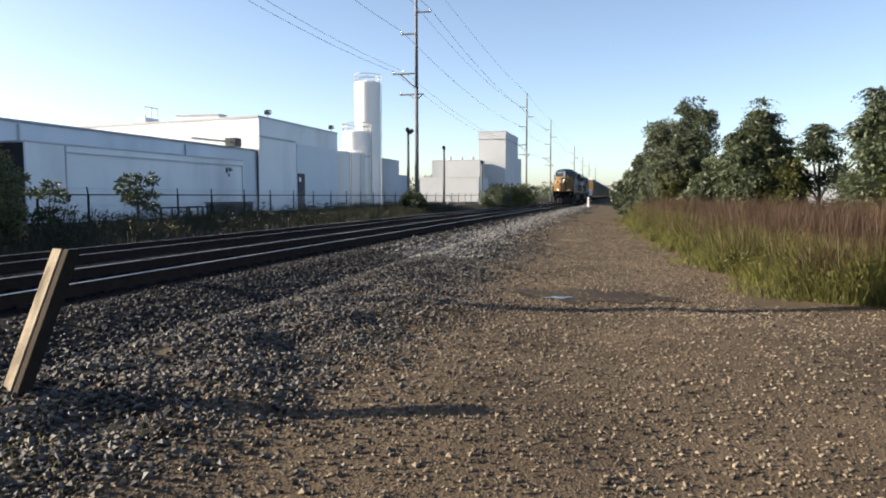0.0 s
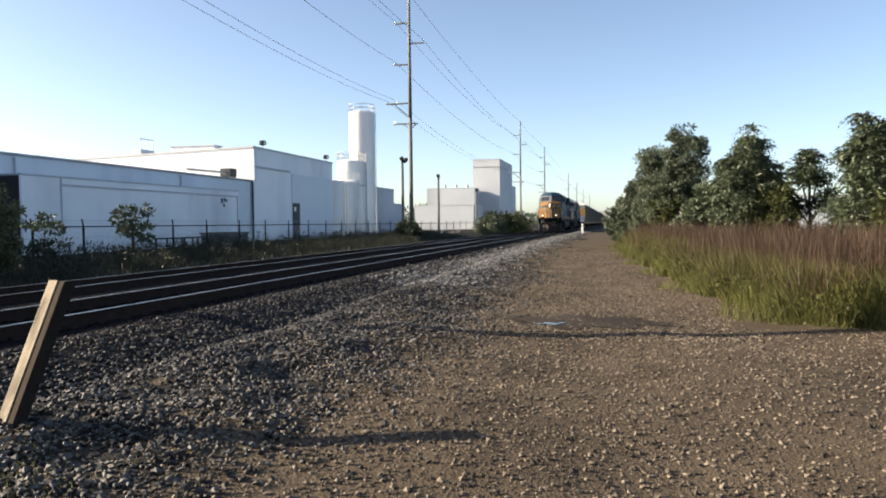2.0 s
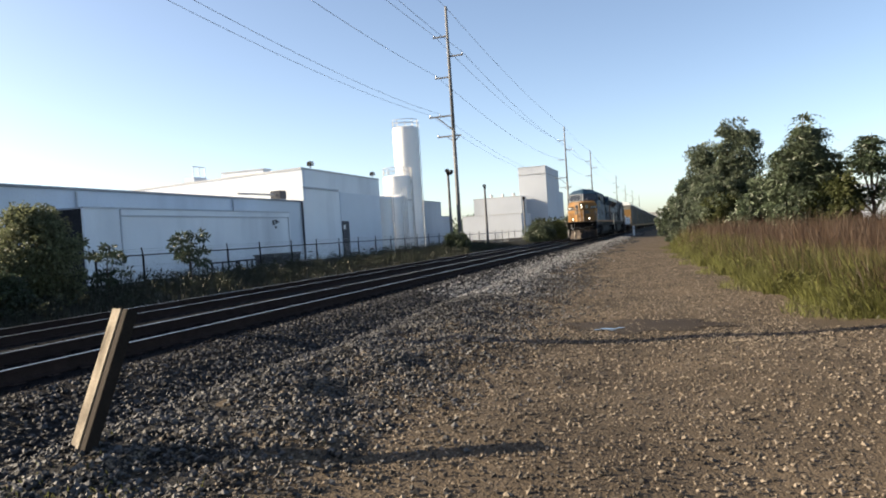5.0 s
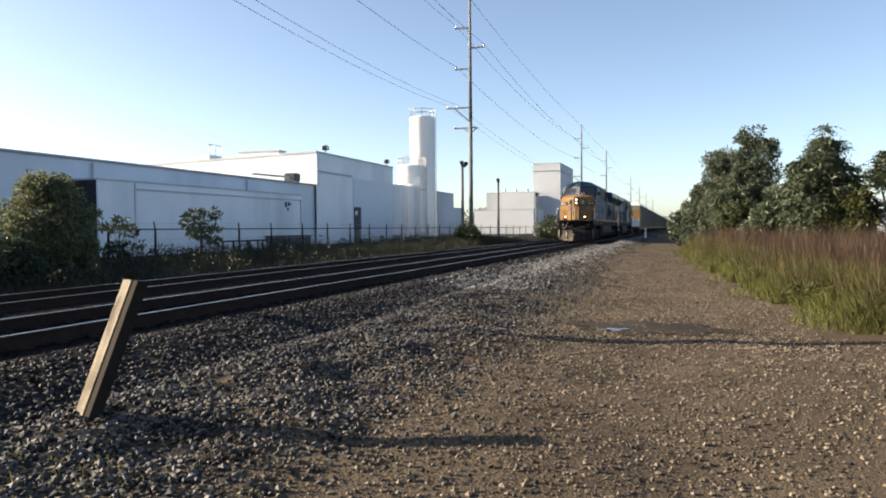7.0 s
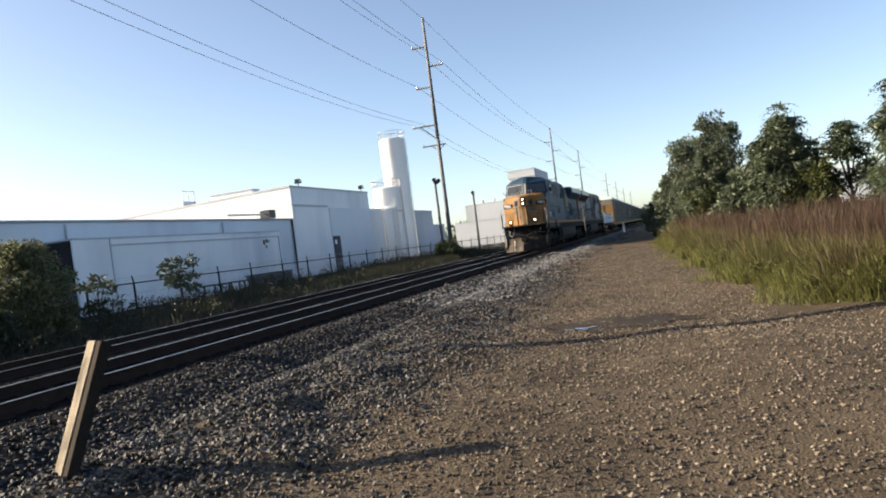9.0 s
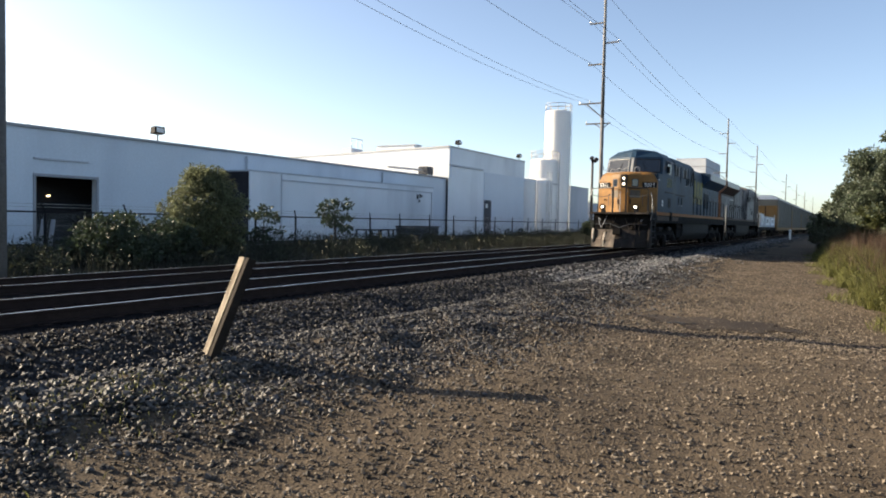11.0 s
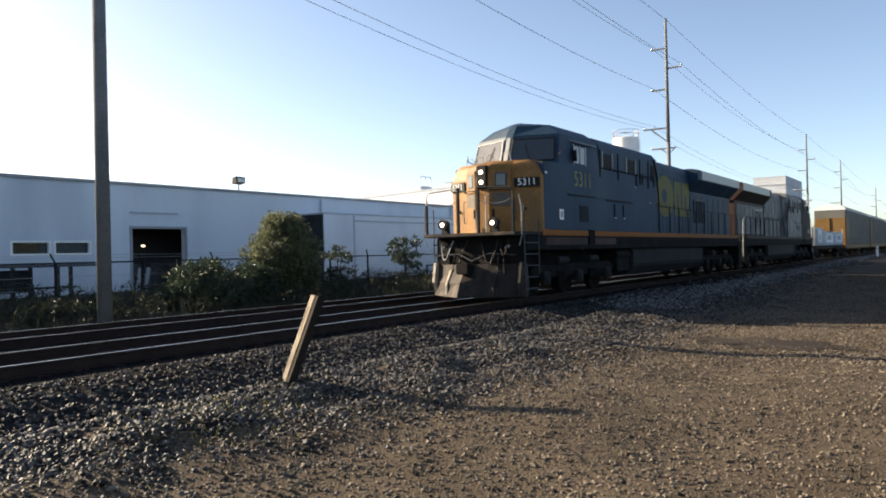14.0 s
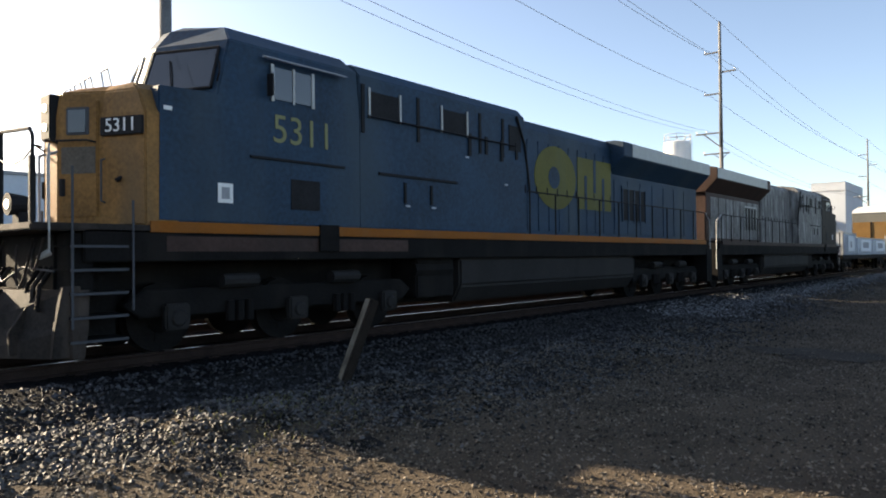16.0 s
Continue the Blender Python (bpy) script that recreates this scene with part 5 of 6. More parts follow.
        # ribs at s < 0 get a sunlit pale colour, the others stay dark
        part("plow_rib", Geo().prism([(0.62 - 0.25 * (s > 0), 0.14), (0.40, 0.5), (0.5, 1.05), (0.72, 1.05), (0.75, 0.14)], "x", s * 1.36, s * 1.46), SUNLIT_STEEL if s < 0 else PLOW, lo, "worn plow edge, sunlit tone put on one side", 0.01)
        part("plow_rib", Geo().prism([(0.12, 0.16), (0.10, 0.45), (0.36, 0.85), (0.6, 0.85), (0.6, 0.16)], "x", s * 0.72, s * 0.80), SUNLIT_STEEL if s < 0 else PLOW, lo, "worn plow edge, sunlit tone put on one side", 0.01)
        part("air_tap", Geo().tube((s * 1.05, 0.5, 1.5), (s * 1.05, 0.36, 1.42), 0.05, 0.03, 8), CHROME, lo)
    # nose: flat middle, slanting cheeks
    def ring(z, f, w, b, half=1.49):
        c = min(f + 0.36, 1.5)
        return [(-half, b, z), (-half, 1.58, z), (-w, c, z), (-0.22, f, z), (0.22, f, z), (w, c, z), (half, 1.58, z), (half, b, z)]
    nose = Geo().loft([ring(1.87, 0.94, 0.80, 2.1), ring(3.46, 0.95, 0.79, 2.1), ring(3.80, 1.0, 0.76, 2.1, 1.32), ring(3.92, 1.3, 0.7, 2.1, 1.15)])
    part("nose", nose, nose_mat, lo, "yellow faceted nose" if number else "grey faceted nose", 0.025)

    def face_panel(x0, x1, z0, z1, proud):
        """A plate lying on the slanting front face of the nose."""
        def fy(x):
            return 0.94 + 0.62 * (abs(x) - 0.22)
        return Geo().prism([(x0, fy(x0) - proud), (x1, fy(x1) - proud), (x1, fy(x1) + 0.03), (x0, fy(x0) + 0.03)], "z", z0, z1)
    for s in (-1, 1):
        dr = part("nose_door", face_panel(s * 0.27, s * 0.76, 2.0, 3.66, 0.018), nose_mat, lo, "", 0.012)
        part("window_frame", face_panel(s * 0.36, s * 0.66, 3.17, 3.57, 0.034), GREY_DOOR, dr, "dark rubber frame", 0.012)
        part("door_window", face_panel(s * 0.40, s * 0.62, 3.21, 3.53, 0.042), GLASS, dr, "small door window")
        part("scuff_plate", face_panel(s * 0.30, s * 0.74, 2.62, 3.0, 0.028), mat_dusk, dr, "dark scuffed plate")
        part("door_latch", face_panel(s * 0.30, s * 0.34, 2.3, 2.55, 0.06), DARK_STEEL, dr)
        part("grab_iron", Geo().path([(s * 0.26, 0.93, 3.06), (s * 0.28, 0.84, 3.08), (s * 0.74, 1.12, 3.08), (s * 0.76, 1.24, 3.06)], 0.016, 5), DARK_STEEL, dr, "black grab iron")
        part("grab_iron", Geo().path([(s * 0.86, 1.32, 2.2), (s * 0.87, 1.26, 2.22), (s * 0.87, 1.26, 2.8), (s * 0.86, 1.32, 2.82)], 0.014, 5), GREY_DOOR, lo)
        part("nose_hook", Geo().tube((s * 1.1, 1.44, 2.55), (s * 1.1, 1.36, 2.5), 0.03), DARK_STEEL, lo)
    hb = part("headlight_box", Geo().box(-0.16, 0.16, 0.86, 1.06, 3.12, 3.78), DARK_STEEL, lo, "black headlight housing", 0.02)
    for z in (3.31, 3.59):
        part("lens", Geo().tube((0, 0.845, z), (0, 0.862, z), 0.058, 0.058, 16), LAMP if lit else GLASS, hb)
    for s in (-1, 1):
        part("nose_rail", Geo().path([(s * 0.15, 0.84, 1.87), (s * 0.15, 0.84, 2.9), (s * 0.2, 0.95, 2.95)], 0.02), TRIM_GREY, lo)
    # number boards on the slanting cheeks
    for s in (-1, 1):
        c = Vector((s * 1.15, 1.44, 3.27))
        nrm = Vector((s * 0.376, -0.927, 0.0)).normalized()
        tang = Vector((0.927, s * 0.376, 0)).normalized()
        m = Matrix.Translation(c + nrm * 0.03) @ Matrix((tang, Vector((0, 0, 1)), tang.cross(Vector((0, 0, 1))))).transposed().to_4x4()
        b = part("number_board", Geo().box(-0.36, 0.36, -0.13, 0.13, -0.03, 0.02), DARK_STEEL, lo, "black number board", 0.01)
        b.matrix_local = m
        if number:
            t = part("number", text_mesh("5311", 0.27), WHITE_PAINT, b)
            t.location = (0, 0, 0.024)
    # cab
    def cab(z, f, w, y1, half, b=5.7):
        return [(-half, b, z), (-half, y1, z), (-w, f, z), (w, f, z), (half, y1, z), (half, b, z)]
    part("cab", Geo().loft([cab(1.93, 1.74, 1.0, 1.76, 1.5), cab(3.86, 1.76, 0.95, 1.78, 1.5), cab(3.9, 2.22, 0.12, 2.72, 1.5), cab(4.80, 2.50, 0.12, 2.98, 1.42), cab(5.12, 2.75, 0.12, 3.2, 1.0), cab(5.25, 3.0, 0.1, 3.3, 0.3)]),
         body if number else BROWN_LOCO, lo, "dark blue cab" if number else "grimy dark brown cab", 0.02)
    part("nose_cowl", Geo().loft([[(-1.2, 1.62, 3.86), (0, 1.3, 3.88), (1.2, 1.62, 3.86), (1.25, 2.6, 3.9), (0, 2.2, 3.9), (-1.25, 2.6, 3.9)],
                                  [(-1.1, 1.8, 3.93), (0, 1.5, 3.97), (1.1, 1.8, 3.93), (1.15, 2.58, 3.96), (0, 2.22, 3.99), (-1.15, 2.58, 3.96)]]), nose_mat, lo, "", 0.015)
    part("centre_pillar", Geo().prism([(2.21, 3.95), (2.47, 4.75), (2.52, 4.75), (2.3, 3.95)], "x", -0.07, 0.07), CHROME, lo, "pale centre pillar of the windshield", 0.01)
    for k, xx in enumerate((-0.9, -0.55, -0.2, 0.35)):
        part("top_grab", Geo().path([(xx, 1.55, 3.93), (xx + 0.02, 1.5, 4.08 + 0.03 * k), (xx + 0.22, 1.5, 4.1 + 0.03 * k), (xx + 0.24, 1.55, 3.93)], 0.012, 5), CHROME, lo, "thin bent grab iron")
    for s in (-1, 1):
        # swept windshield halves and side windows
        c0, c1 = Vector((s * 0.16, 2.26, 3.99)), Vector((s * 1.38, 2.70, 3.99))
        d0, d1 = Vector((s * 0.16, 2.475, 4.68)), Vector((s * 1.31, 2.90, 4.66))
        nn = Vector((s * 0.34, -0.90, 0.27)).normalized()
        vs = [p + nn * q for q in (0.004, 0.03) for p in (c0, c1, d1, d0)]
        w = part("windshield", Geo().add(vs, [(0, 1, 2, 3), (4, 5, 6, 7), (0, 1, 5, 4), (1, 2, 6, 5), (2, 3, 7, 6), (3, 0, 4, 7)]), GLASS, lo, "swept dark windshield pane")
        fr = Geo()
        for p, q in ((c0, c1), (c1, d1), (d1, d0), (d0, c0)):
            fr.tube(p + nn * 0.03, q + nn * 0.03, 0.024, seg=5)
        # frame colour follows the light: pale at s < 0, dark opposite
        part("window_frame", fr, CHROME if s < 0 else DARK_STEEL, w, "windshield frame")
        e0, e1 = c0.lerp(c1, 0.45) + nn * 0.05, d0.lerp(d1, 0.3).lerp(c0.lerp(c1, 0.3), 0.25) + nn * 0.05
        part("wiper", Geo().tube(e0, e1, 0.012, seg=5), DARK_STEEL, w)
        part("mirror_arm", Geo().path([(s * 1.45, 2.75, 4.1), (s * 1.62, 2.68, 4.2), (s * 1.62, 2.68, 4.36)], 0.015, 5), DARK_STEEL, lo)
        sw = part("side_window", Geo().box(s * 1.47, s * 1.515, 3.75, 4.55, 3.98, 4.5), GLASS, lo, "sliding side window")
        fr = Geo().box(s * 1.515, s * 1.53, 3.7, 3.76, 3.94, 4.54).box(s * 1.515, s * 1.53, 4.14, 4.18, 3.94, 4.54).box(s * 1.515, s * 1.53, 4.54, 4.6, 3.94, 4.54)
        part("window_frame", fr, CHROME, sw, "pale window frame")
        part("sun_visor", Geo().prism([(1.5, 4.62), (1.6, 4.60), (1.6, 4.62), (1.5, 4.66)] if s > 0 else [(-1.5, 4.62), (-1.6, 4.60), (-1.6, 4.62), (-1.5, 4.66)], "y", 3.55, 5.3), TRIM_GREY, lo, "grey visor above the side window")
        part("mirror", Geo().box(s * 1.52, s * 1.66, 3.62, 3.65, 4.0, 4.35), DARK_STEEL, lo)
        part("side_grille", Geo().box(s * 1.5, s * 1.512, 4.1, 4.72, 2.2, 2.7), DARK_STEEL, lo, "black side grille")
        part("cab_ledge", Geo().box(s * 1.5, s * 1.53, 3.3, 5.3, 2.98, 3.02), DARK_STEEL, lo)
        pl = part("placard", Geo().box(s * 1.5, s * 1.508, 2.72, 2.98, 2.24, 2.54), WHITE_PAINT, lo, "small white framed placard")
        part("placard_face", Geo().box(s * 1.508, s * 1.512, 2.78, 2.92, 2.3, 2.48), TRIM_GREY, pl)
        part("small_tag", Geo().box(s * 1.5, s * 1.508, 1.85, 1.98, 3.52, 3.58), WHITE_PAINT, lo)
        if number:
            t = part("road_number", text_mesh("5311", 0.66), NUMBER_PAINT, lo, "faded yellow painted number")
            t.matrix_local = pose(s * 1.506, 4.38, 3.48, 90, 0, 90 * s)
    # equipment cabinet behind the cab
    def sec(half, z1, z2, top):
        return [(-half, 1.93), (-half, z1), (-half * 0.86, z2), (-0.5, top), (0.5, top), (half * 0.86, z2), (half, z1), (half, 1.93)]
    part("equipment_cabinet", Geo().prism(sec(1.47, 4.75, 4.98, 5.1), "y", 5.7, 11.3), body, lo, "", 0.02)
    for s in (-1, 1):
        for y0, y1 in ((5.98, 6.78), (8.11, 8.94)):
            v = part("intake", Geo().box(s * 1.46, s * 1.478, y0, y1, 4.05, 4.5), DARK_STEEL, lo, "dark air intake")
            part("intake_frame", Geo().box(s * 1.478, s * 1.5, y0 - 0.05, y0, 4.0, 4.56), CHROME, v)
            part("intake_frame", Geo().box(s * 1.478, s * 1.5, y1, y1 + 0.05, 4.0, 4.56), CHROME, v)
        for y in (5.75, 7.3, 9.4, 10.3):
            part("panel_rib", Geo().box(s * 1.47, s * 1.495, y, y + 0.08, 3.7, 4.6), DARK_STEEL, lo)
        part("grab_bar", Geo().tube((s * 1.52, 5.9, 4.02), (s * 1.52, 10.8, 4.02), 0.018), DARK_STEEL, lo)
        part("door_ledge", Geo().box(s * 1.47, s * 1.5, 6.2, 8.6, 2.95, 3.0), DARK_STEEL, lo)
        for y in (6.9, 7.7):
            part("latch", Geo().box(s * 1.47, s * 1.5, y, y + 0.06, 2.45, 2.85), DARK_STEEL, lo)
        part("exhaust_louver", Geo().box(s * 1.47, s * 1.49, 10.6, 11.1, 3.9, 4.5), DARK_STEEL, lo)
    # engine hood with doors
    part("engine_hood", Geo().prism(sec(1.05, 4.66, 4.9, 5.04), "y", 11.3, 16.9), body, lo, "", 0.02)
    part("rear_hood", Geo().prism(sec(1.0, 3.9, 4.1, 4.2), "y", 16.9, L - 0.5), body if number else RED_LOCO, lo, "", 0.02)
    for s in (-1, 1):
        for k in range(10):
            y = 11.5 + k * 0.53
            dd = part("hood_door", Geo().box(s * 1.05, s * 1.07, y, y + 0.48, 2.05, 4.4), body, lo, "", 0.008)
            part("latch", Geo().box(s * 1.07, s * 1.09, y + 0.4, y + 0.44, 3.0, 3.2), DARK_STEEL, dd)
        for k in range(7):
            y = 17.1 + k * 0.97
            part("hood_door", Geo().box(s * 1.0, s * 1.02, y, y + 0.9, 2.05, 3.75), body, lo, "", 0.008)
        if number:
            blob = [(1.1 * math.cos(a) + 13.45, 0.86 * math.sin(a) + 3.5) for a in [2 * math.pi * i / 28 for i in range(28)]]
            part("painted_mark", Geo().prism(blob, "x", s * 1.073, s * 1.079), LOGO_YELLOW, lo, "faded yellow painted emblem shape")
            part("painted_mark", Geo().tube((s * 1.08, 13.35, 3.5), (s * 1.084, 13.35, 3.5), 0.3, 0.3, 16), body, lo)
            part("painted_mark", Geo().box(s * 1.073, s * 1.081, 14.65, 16.75, 2.72, 4.2), LOGO_YELLOW, lo, "faded yellow painted emblem shape")
            for k in range(3):
                part("mark_gap", Geo().box(s * 1.081, s * 1.086, 15.05 + 0.55 * k, 15.2 + 0.55 * k, 2.72 + 0.5 * (k % 2), 3.7 + 0.5 * (k % 2)), body, lo)
        # dark side openings under the wing, framed
        op = part("side_opening", Geo().box(s * 1.02, s * 1.035, 17.6, 19.4, 2.5, 3.5), DARK_STEEL, lo, "dark screened side opening")
        for k in range(5):
            part("bar", Geo().box(s * 1.035, s * 1.06, 17.6 + 0.44 * k, 17.66 + 0.44 * k, 2.45, 3.55), body if number else CHROME, op)
        part("bar", Geo().box(s * 1.035, s * 1.065, 17.55, 19.45, 3.5, 3.58), body if number else CHROME, op)
        part("cable", Geo().path([(s * 1.5, 10.9, 4.75), (s * 1.5, 11.25, 4.1), (s * 1.48, 11.4, 3.5), (s * 1.47, 11.5, 2.98)], 0.03, 6), DARK_STEEL, lo, "black hanging cable")
        for yy, zz in ((5.45, 3.0), (6.95, 2.38), (7.75, 2.38), (8.9, 3.55), (10.4, 3.05)):
            part("latch", Geo().box(s * 1.47, s * 1.49, yy, yy + 0.12, zz, zz + 0.035), TRIM_PALE, lo, "small pale latch")
        part("jack_pad", Geo().box(s * 1.485, s * 1.535, 4.7, 5.15, 1.5, 1.96), UNDER, lo, "dark jacking bracket", 0.01)
        for k in range(4):
            part("hanging_strap", Geo().box(s * 1.48, s * 1.5, 9.0 + 0.62 * k, 9.1 + 0.62 * k, 3.6 + 0.1 * (k % 2), 4.1), DARK_STEEL, lo)
    # radiator wings
    rad = Geo().prism([(-1.5, 4.42), (-1.5, 4.85), (-1.2, 4.92), (1.2, 4.92), (1.5, 4.85), (1.5, 4.42), (0.98, 3.9), (-0.98, 3.9)], "y", 16.8, L - 0.4)
    part("radiator", rad, wing_mat, lo, "overhanging radiator housing", 0.02)
    for s in (-1, 1):
        part("radiator_grille", Geo().box(s * 1.5, s * 1.515, 17.4, L - 0.42, 4.44, 4.84), CHROME, lo, "pale radiator side grille")
    part("exhaust_stack", Geo().box(-0.4, 0.4, 13.2, 14.3, 4.84, 4.98), DARK_STEEL, lo, bevel=0.03)
    part("roof_fan", Geo().tube((0, 9.8, 4.84), (0, 9.8, 4.93), 0.6, 0.55, 20), DARK_STEEL, lo)
    hn = part("horn", Geo().tube((0.3, 4.2, 4.98), (0.3, 3.8, 5.0), 0.04, 0.09).tube((0.15, 4.2, 4.98), (0.15, 3.85, 5.0), 0.04, 0.08), DARK_STEEL, lo)
    part("antenna_dome", Geo().tube((-0.2, 3.9, 4.9), (-0.2, 3.9, 5.0), 0.15, 0.08, 12), CHROME, lo)
    # tank, walkway rails
    tk = [(-1.38, 1.36), (-1.38, 0.75), (-1.15, 0.38), (1.15, 0.38), (1.38, 0.75), (1.38, 1.36)]
    part("fuel_tank", Geo().prism(tk, "y", 8.8, 17.7), TANK, lo, "dusty fuel tank", 0.05)
    part("air_reservoir", Geo().tube((1.2, 7.4, 1.12), (1.2, 8.6, 1.12), 0.16), UNDER, lo)
    part("traction_gear", Geo().box(-0.6, 0.6, 1.2, L - 1.0, 0.42, 1.37), UNDER, lo)
    part("equipment_box", Geo().box(-1.3, 1.3, 7.45, 8.68, 0.55, 1.37), UNDER, lo, "", 0.03)
    part("equipment_box", Geo().box(-1.3, 1.3, 17.72, 17.95, 0.5, 1.37), UNDER, lo, "", 0.03)
    for s in (-1, 1):
        for k in range(11):
            y = 11.5 + 1.24 * k
            part("rail_post", Geo().tube((s * 1.47, y, 1.84), (s * 1.47, y, 2.98), 0.022, seg=5), DARK_STEEL, lo)
        part("handrail", Geo().tube((s * 1.47, 11.4, 2.98), (s * 1.47, 23.9, 2.98), 0.02, seg=5), DARK_STEEL, lo)
        part("rear_rail", Geo().path([(s * 1.47, 23.9, 2.98), (s * 1.45, L - 0.35, 2.7), (s * 1.45, L - 0.3, 0.8)], 0.025), CHROME, lo, "pale bent rear handrail")
        part("rear_steps", Geo().box(s * 1.0, s * 1.5, L - 0.85, L - 0.3, 0.35, 1.6), UNDER, lo)
        part("side_light", Geo().tube((s * 1.4, 4.3, 1.42), (s * 1.46, 4.3, 1.42), 0.045), LAMP_DIM if lit else CHROME, lo, "small lit side lamp")
    part("rear_pilot", Geo().box(-1.4, 1.4, L - 0.6, L - 0.35, 0.5, 1.84), UNDER, lo)
    part("rear_coupler", Geo().box(-0.15, 0.15, L - 0.4, L + 0.25, 0.76, 1.02), UNDER, lo)
    bogie(lo, (2.15, 4.39, 6.62))
    bogie(lo, (18.6, 20.8, 23.0))
    return lo


mat_dusk = mat("scuffed_dark_paint", (0.12, 0.10, 0.08), 0.7, vary=0.4, scale=5, fine=30)


def autorack(keyed_wheels, first):
    L = 27.6
    ob = thing("autorack_car", "tall enclosed autorack freight car with pale ribbed side panels", "freight car", group="freight cars")
    part("underframe", Geo().box(-1.35, 1.35, 0, L, 0.75, 1.15), UNDER, ob, bevel=0.02)
    part("side_sill", Geo().box(1.36, 1.5, 0.2, L - 0.2, 0.85, 1.25), RACK_YELLOW, ob, "yellow side sill")
    part("side_sill", Geo().box(-1.5, -1.36, 0.2, L - 0.2, 0.85, 1.25), RACK_YELLOW, ob, "yellow side sill")
    n = 20
    w = (L - 0.8) / n
    pan = Geo().box(0, 0.03, 0.05, w - 0.05, 0, 3.75)
    for k in range(5):
        pan.box(0.03, 0.05, 0.05, w - 0.05, 0.3 + 0.7 * k, 0.38 + 0.7 * k)
    pan = pan.mesh("panel")
    pan.materials.append(RACK_PANEL)
    post = Geo().box(-0.045, 0.045, -0.04, 0.04, 0, 3.8).mesh("side_post")
    post.materials.append(RACK_PANEL)
    for s in (-1, 1):
        for k in range(n):
            p = part("panel", pan, RACK_PANEL, ob)
            p.location = (1.46 if s > 0 else -1.51, 0.4 + k * w, 1.28)
        for k in range(n + 1):
            p = part("side_post", post, RACK_PANEL, ob)
            p.location = (s * 1.485, 0.4 + k * w, 1.25)
    part("inner_deck", Geo().box(-1.4, 1.4, 0.4, L - 0.4, 1.16, 1.25), UNDER, ob)
    part("core", Geo().box(-1.42, 1.42, 0.5, L - 0.5, 1.25, 5.0), UNDER, ob, "dark inside behind the panels")
    arch = [(-1.52, 5.03), (-1.45, 5.25), (-1.1, 5.5), (-0.5, 5.62), (0.5, 5.62), (1.1, 5.5), (1.45, 5.25), (1.52, 5.03)]
    part("roof", Geo().prism(arch, "y", 0.3, L - 0.3), RACK_ROOF, ob, "pale ribbed metal roof")
    rib = Geo().prism([(a * 1.005, z + 0.03) for a, z in arch], "y", 0, 0.06).mesh("roof_rib")
    rib.materials.append(RACK_ROOF)
    for k in range(24):
        part("roof_rib", rib, RACK_ROOF, ob).location = (0, 0.8 + k * (L - 1.6) / 23, 0)
    for y0, y1 in ((0.3, 0.42), (L - 0.42, L - 0.3)):
        e = part("end_door", Geo().box(-1.43, 1.43, y0, y1, 1.2, 4.2), RACK_YELLOW, ob, "yellow end doors")
        part("door_post", Geo().box(-0.05, 0.05, y0 - 0.05, y1 + 0.05, 1.2, 4.2), UNDER, e)
        part("end_header", Geo().box(-1.43, 1.43, y0, y1, 4.2, 5.03), RACK_PANEL, ob)
        part("end_cap", Geo().prism([(a * 1.01, z + 0.02) for a, z in arch], "y", y0 - 0.06, y1), SILO, ob, "pale rounded end of the roof")
    part("corner_panel", Geo().box(1.51, 1.545, 0.35, 2.2, 1.3, 4.2), RACK_YELLOW, ob, "yellow corner panel")
    part("corner_panel", Geo().box(-1.545, -1.51, 0.35, 2.2, 1.3, 4.2), RACK_YELLOW, ob, "yellow corner panel")
    for ys in ((2.0, 3.75), (L - 3.75, L - 2.0)):
        bogie(ob, ys, 1.05, 0.45)
    return ob


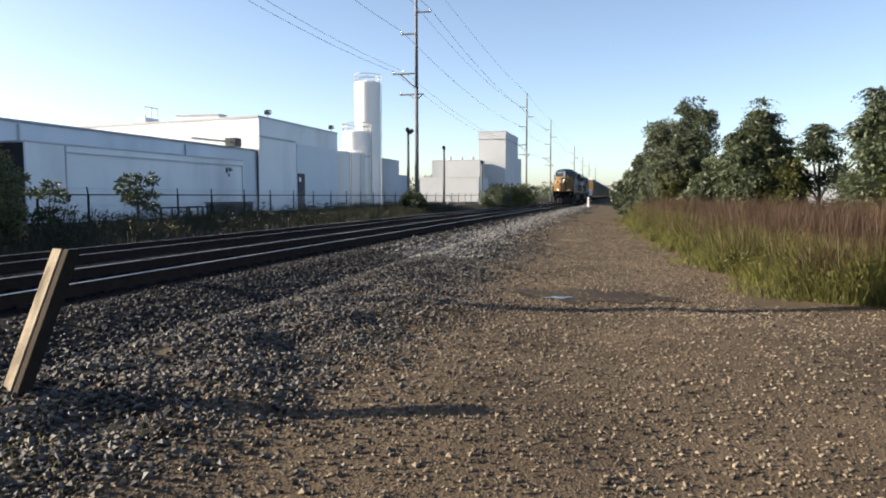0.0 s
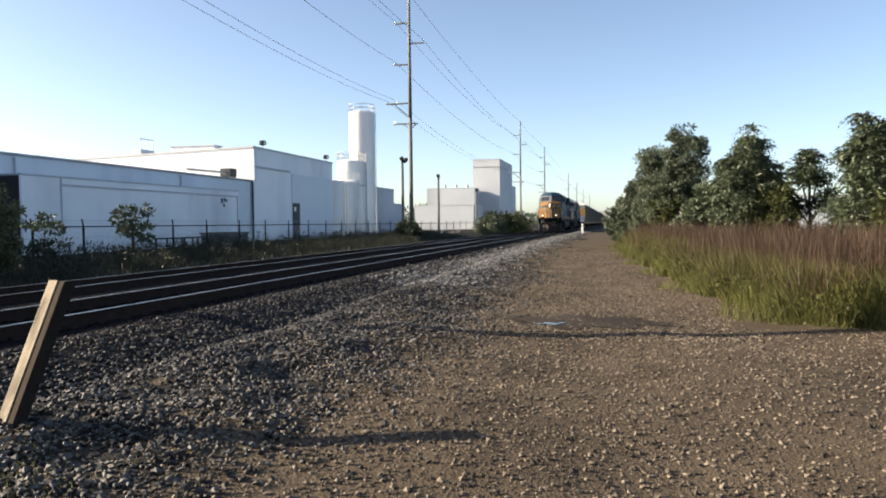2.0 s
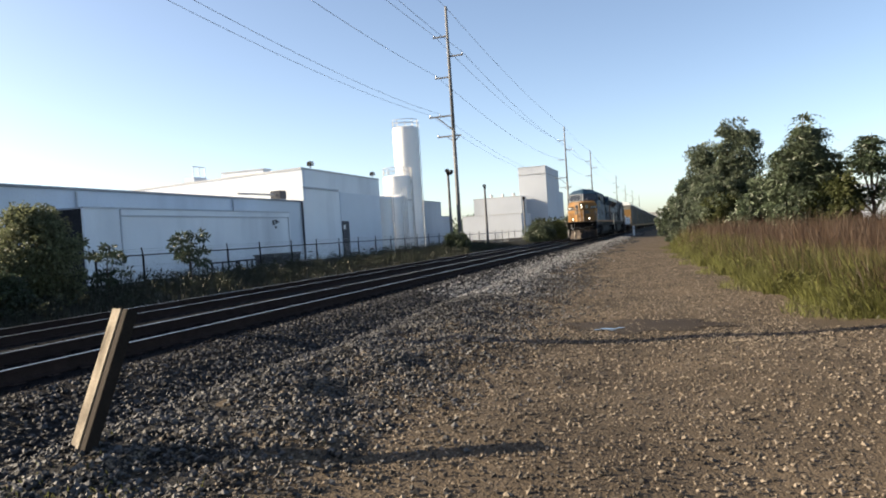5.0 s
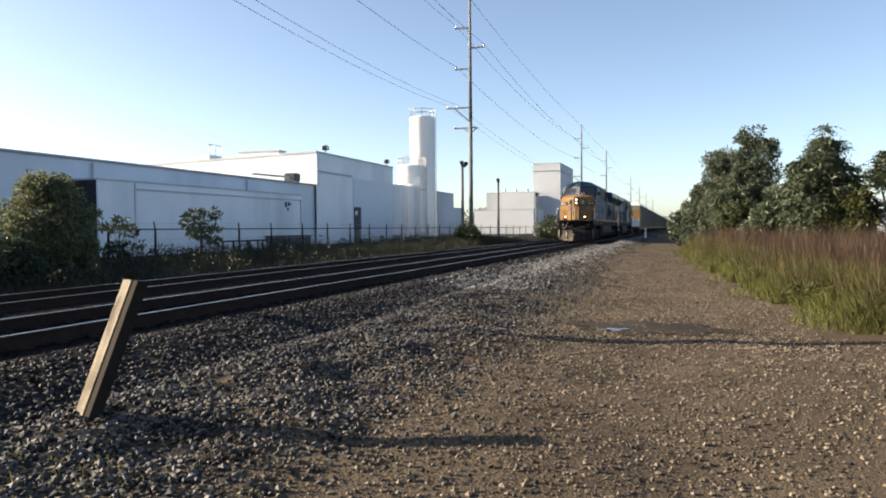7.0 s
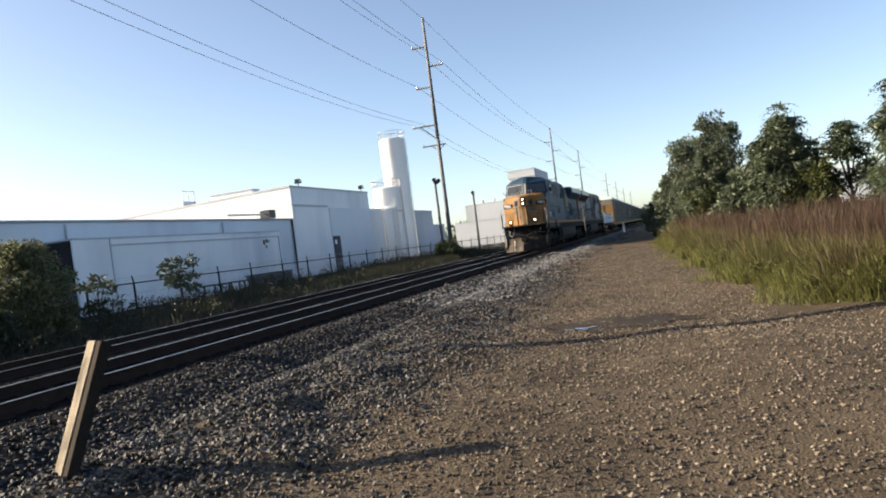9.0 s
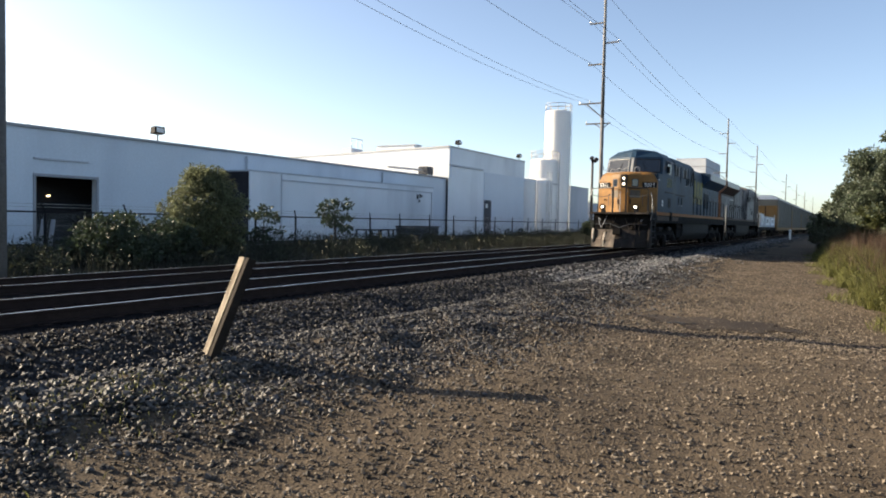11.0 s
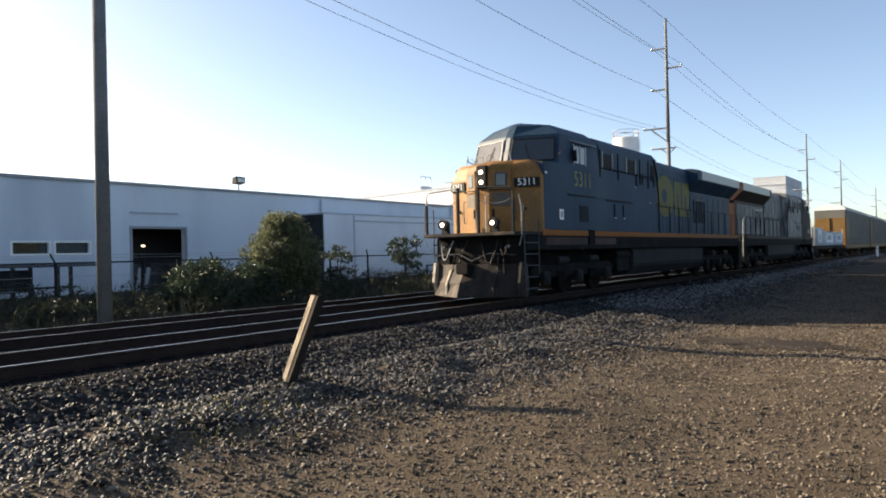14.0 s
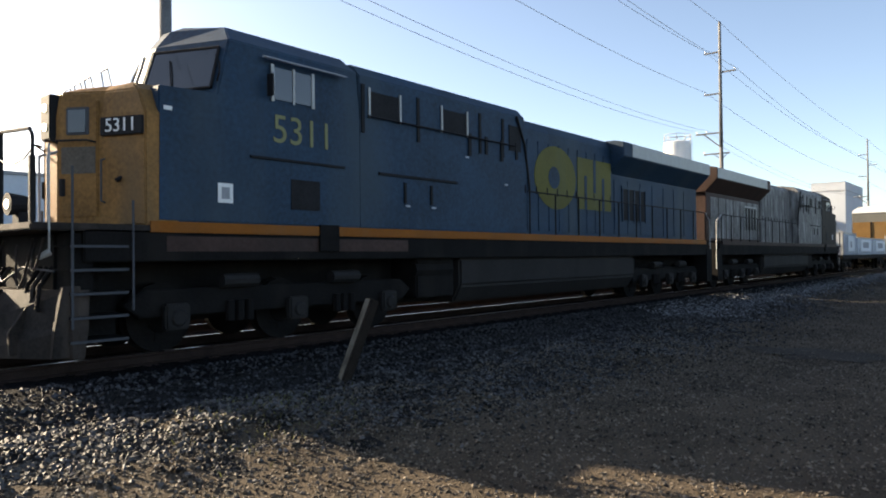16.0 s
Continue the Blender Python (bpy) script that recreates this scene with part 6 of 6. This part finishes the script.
def flat_car():
    """Long low flat car that carries white boxes between the engines and the racks."""
    L = 20.0
    ob = thing("flat_car", "long low flat car loaded with weathered white boxes", "freight car", group="freight cars")
    part("deck", Geo().box(-1.4, 1.4, 0, L, 0.95, 1.25), UNDER, ob, bevel=0.03)
    for y0, y1, top in ((0.9, 5.4, 2.75), (5.9, 12.4, 2.5), (12.9, 19.3, 2.5)):
        b = part("box", Geo().box(-1.3, 1.3, y0, y1, 1.25, top), TRIM_PALE, ob, "weathered pale grey box", 0.04)
        part("lid", Geo().box(-1.33, 1.33, y0 - 0.03, y1 + 0.03, top, top + 0.06), CHROME, b)
        n = 8
        for k in range(n):
            yy = y0 + 0.1 + (y1 - y0 - 0.3) * k / (n - 1)
            part("rib", Geo().box(1.3, 1.36, yy, yy + 0.09, 1.3, top - 0.05), WHITE_METAL, b)
        m = part("panel", Geo().box(1.365, 1.38, y0 + 1.2, y1 - 1.0, 1.5, top - 0.15), WHITE_METAL, b, "white side panel")
        part("mark", Geo().box(1.38, 1.388, y0 + 2.0, y1 - 1.9, 1.75, 2.2), TRIM_GREY, m)
    for y in (0.4, L - 0.4):
        for x in (-1.3, 1.3):
            part("stake", Geo().box(x - 0.05, x + 0.05, y - 0.05, y + 0.05, 1.25, 2.9), CHROME, ob)
    bogie(ob, (1.6, 3.3), 1.05, 0.45)
    bogie(ob, (L - 3.3, L - 1.6), 1.05, 0.45)
    return ob


def build_train():
    a = locomotive("locomotive", "dark blue and yellow diesel freight locomotive with lit headlights", BLUE, YELLOW, ORANGE, BLUE, True, True, BLUE)
    VEHICLES.append((a, 0.0, 0))
    b = locomotive("locomotive", "weathered grey diesel freight locomotive coupled backwards", GREY_LOCO, GREY_LOCO, RED_LOCO, GREY_LOCO, False, False, RED_LOCO)
    VEHICLES.append((b, 24.9 + 24.8, 180))
    c = flat_car()
    VEHICLES.append((c, 50.6, 0))
    first = autorack(True, True)
    y = 71.4
    VEHICLES.append((first, y, 0))
    for k in range(13):
        y += 28.2
        VEHICLES.append((copy_thing(first, pose(0, 0, 0)), y, 0))


def motions():
    """The train rolls towards the camera at a steady pace; its wheels turn with it."""
    times = [0.0, 0.1] + [0.5 * k for k in range(1, 32)] + [15.9, 16.0]
    for ob, back, turn in VEHICLES:
        walk(ob, [(t, pose(TRAIN_X, START + back - SPEED * t, TRAIN_Z, 0, 0, turn)) for t in times])
    for ob, y, r in WHEELS:
        flip = -1 if ob.parent.parent == VEHICLES[1][0] else 1
        walk(ob, [(0.1 * k, pose(0, y, r, flip * math.degrees(SPEED * 0.1 * k / r), 0, 0)) for k in range(161)])


# ---- build ----
build_ground()
build_low_wing()
build_tall_hall()
build_silos()
build_far_buildings()
build_fence()
build_yard_clutter()
build_poles()
build_lot_things()
build_trees()
build_grass()
build_ground_cover()
build_far_woods()
build_train()
build_stones()
build_track("track_near", NEAR_X, RAIL_Z, "main railway track on dark ballast")
build_track("track_far", FAR_X, RAIL_Z_FAR, "second railway track on dark ballast")
motions()
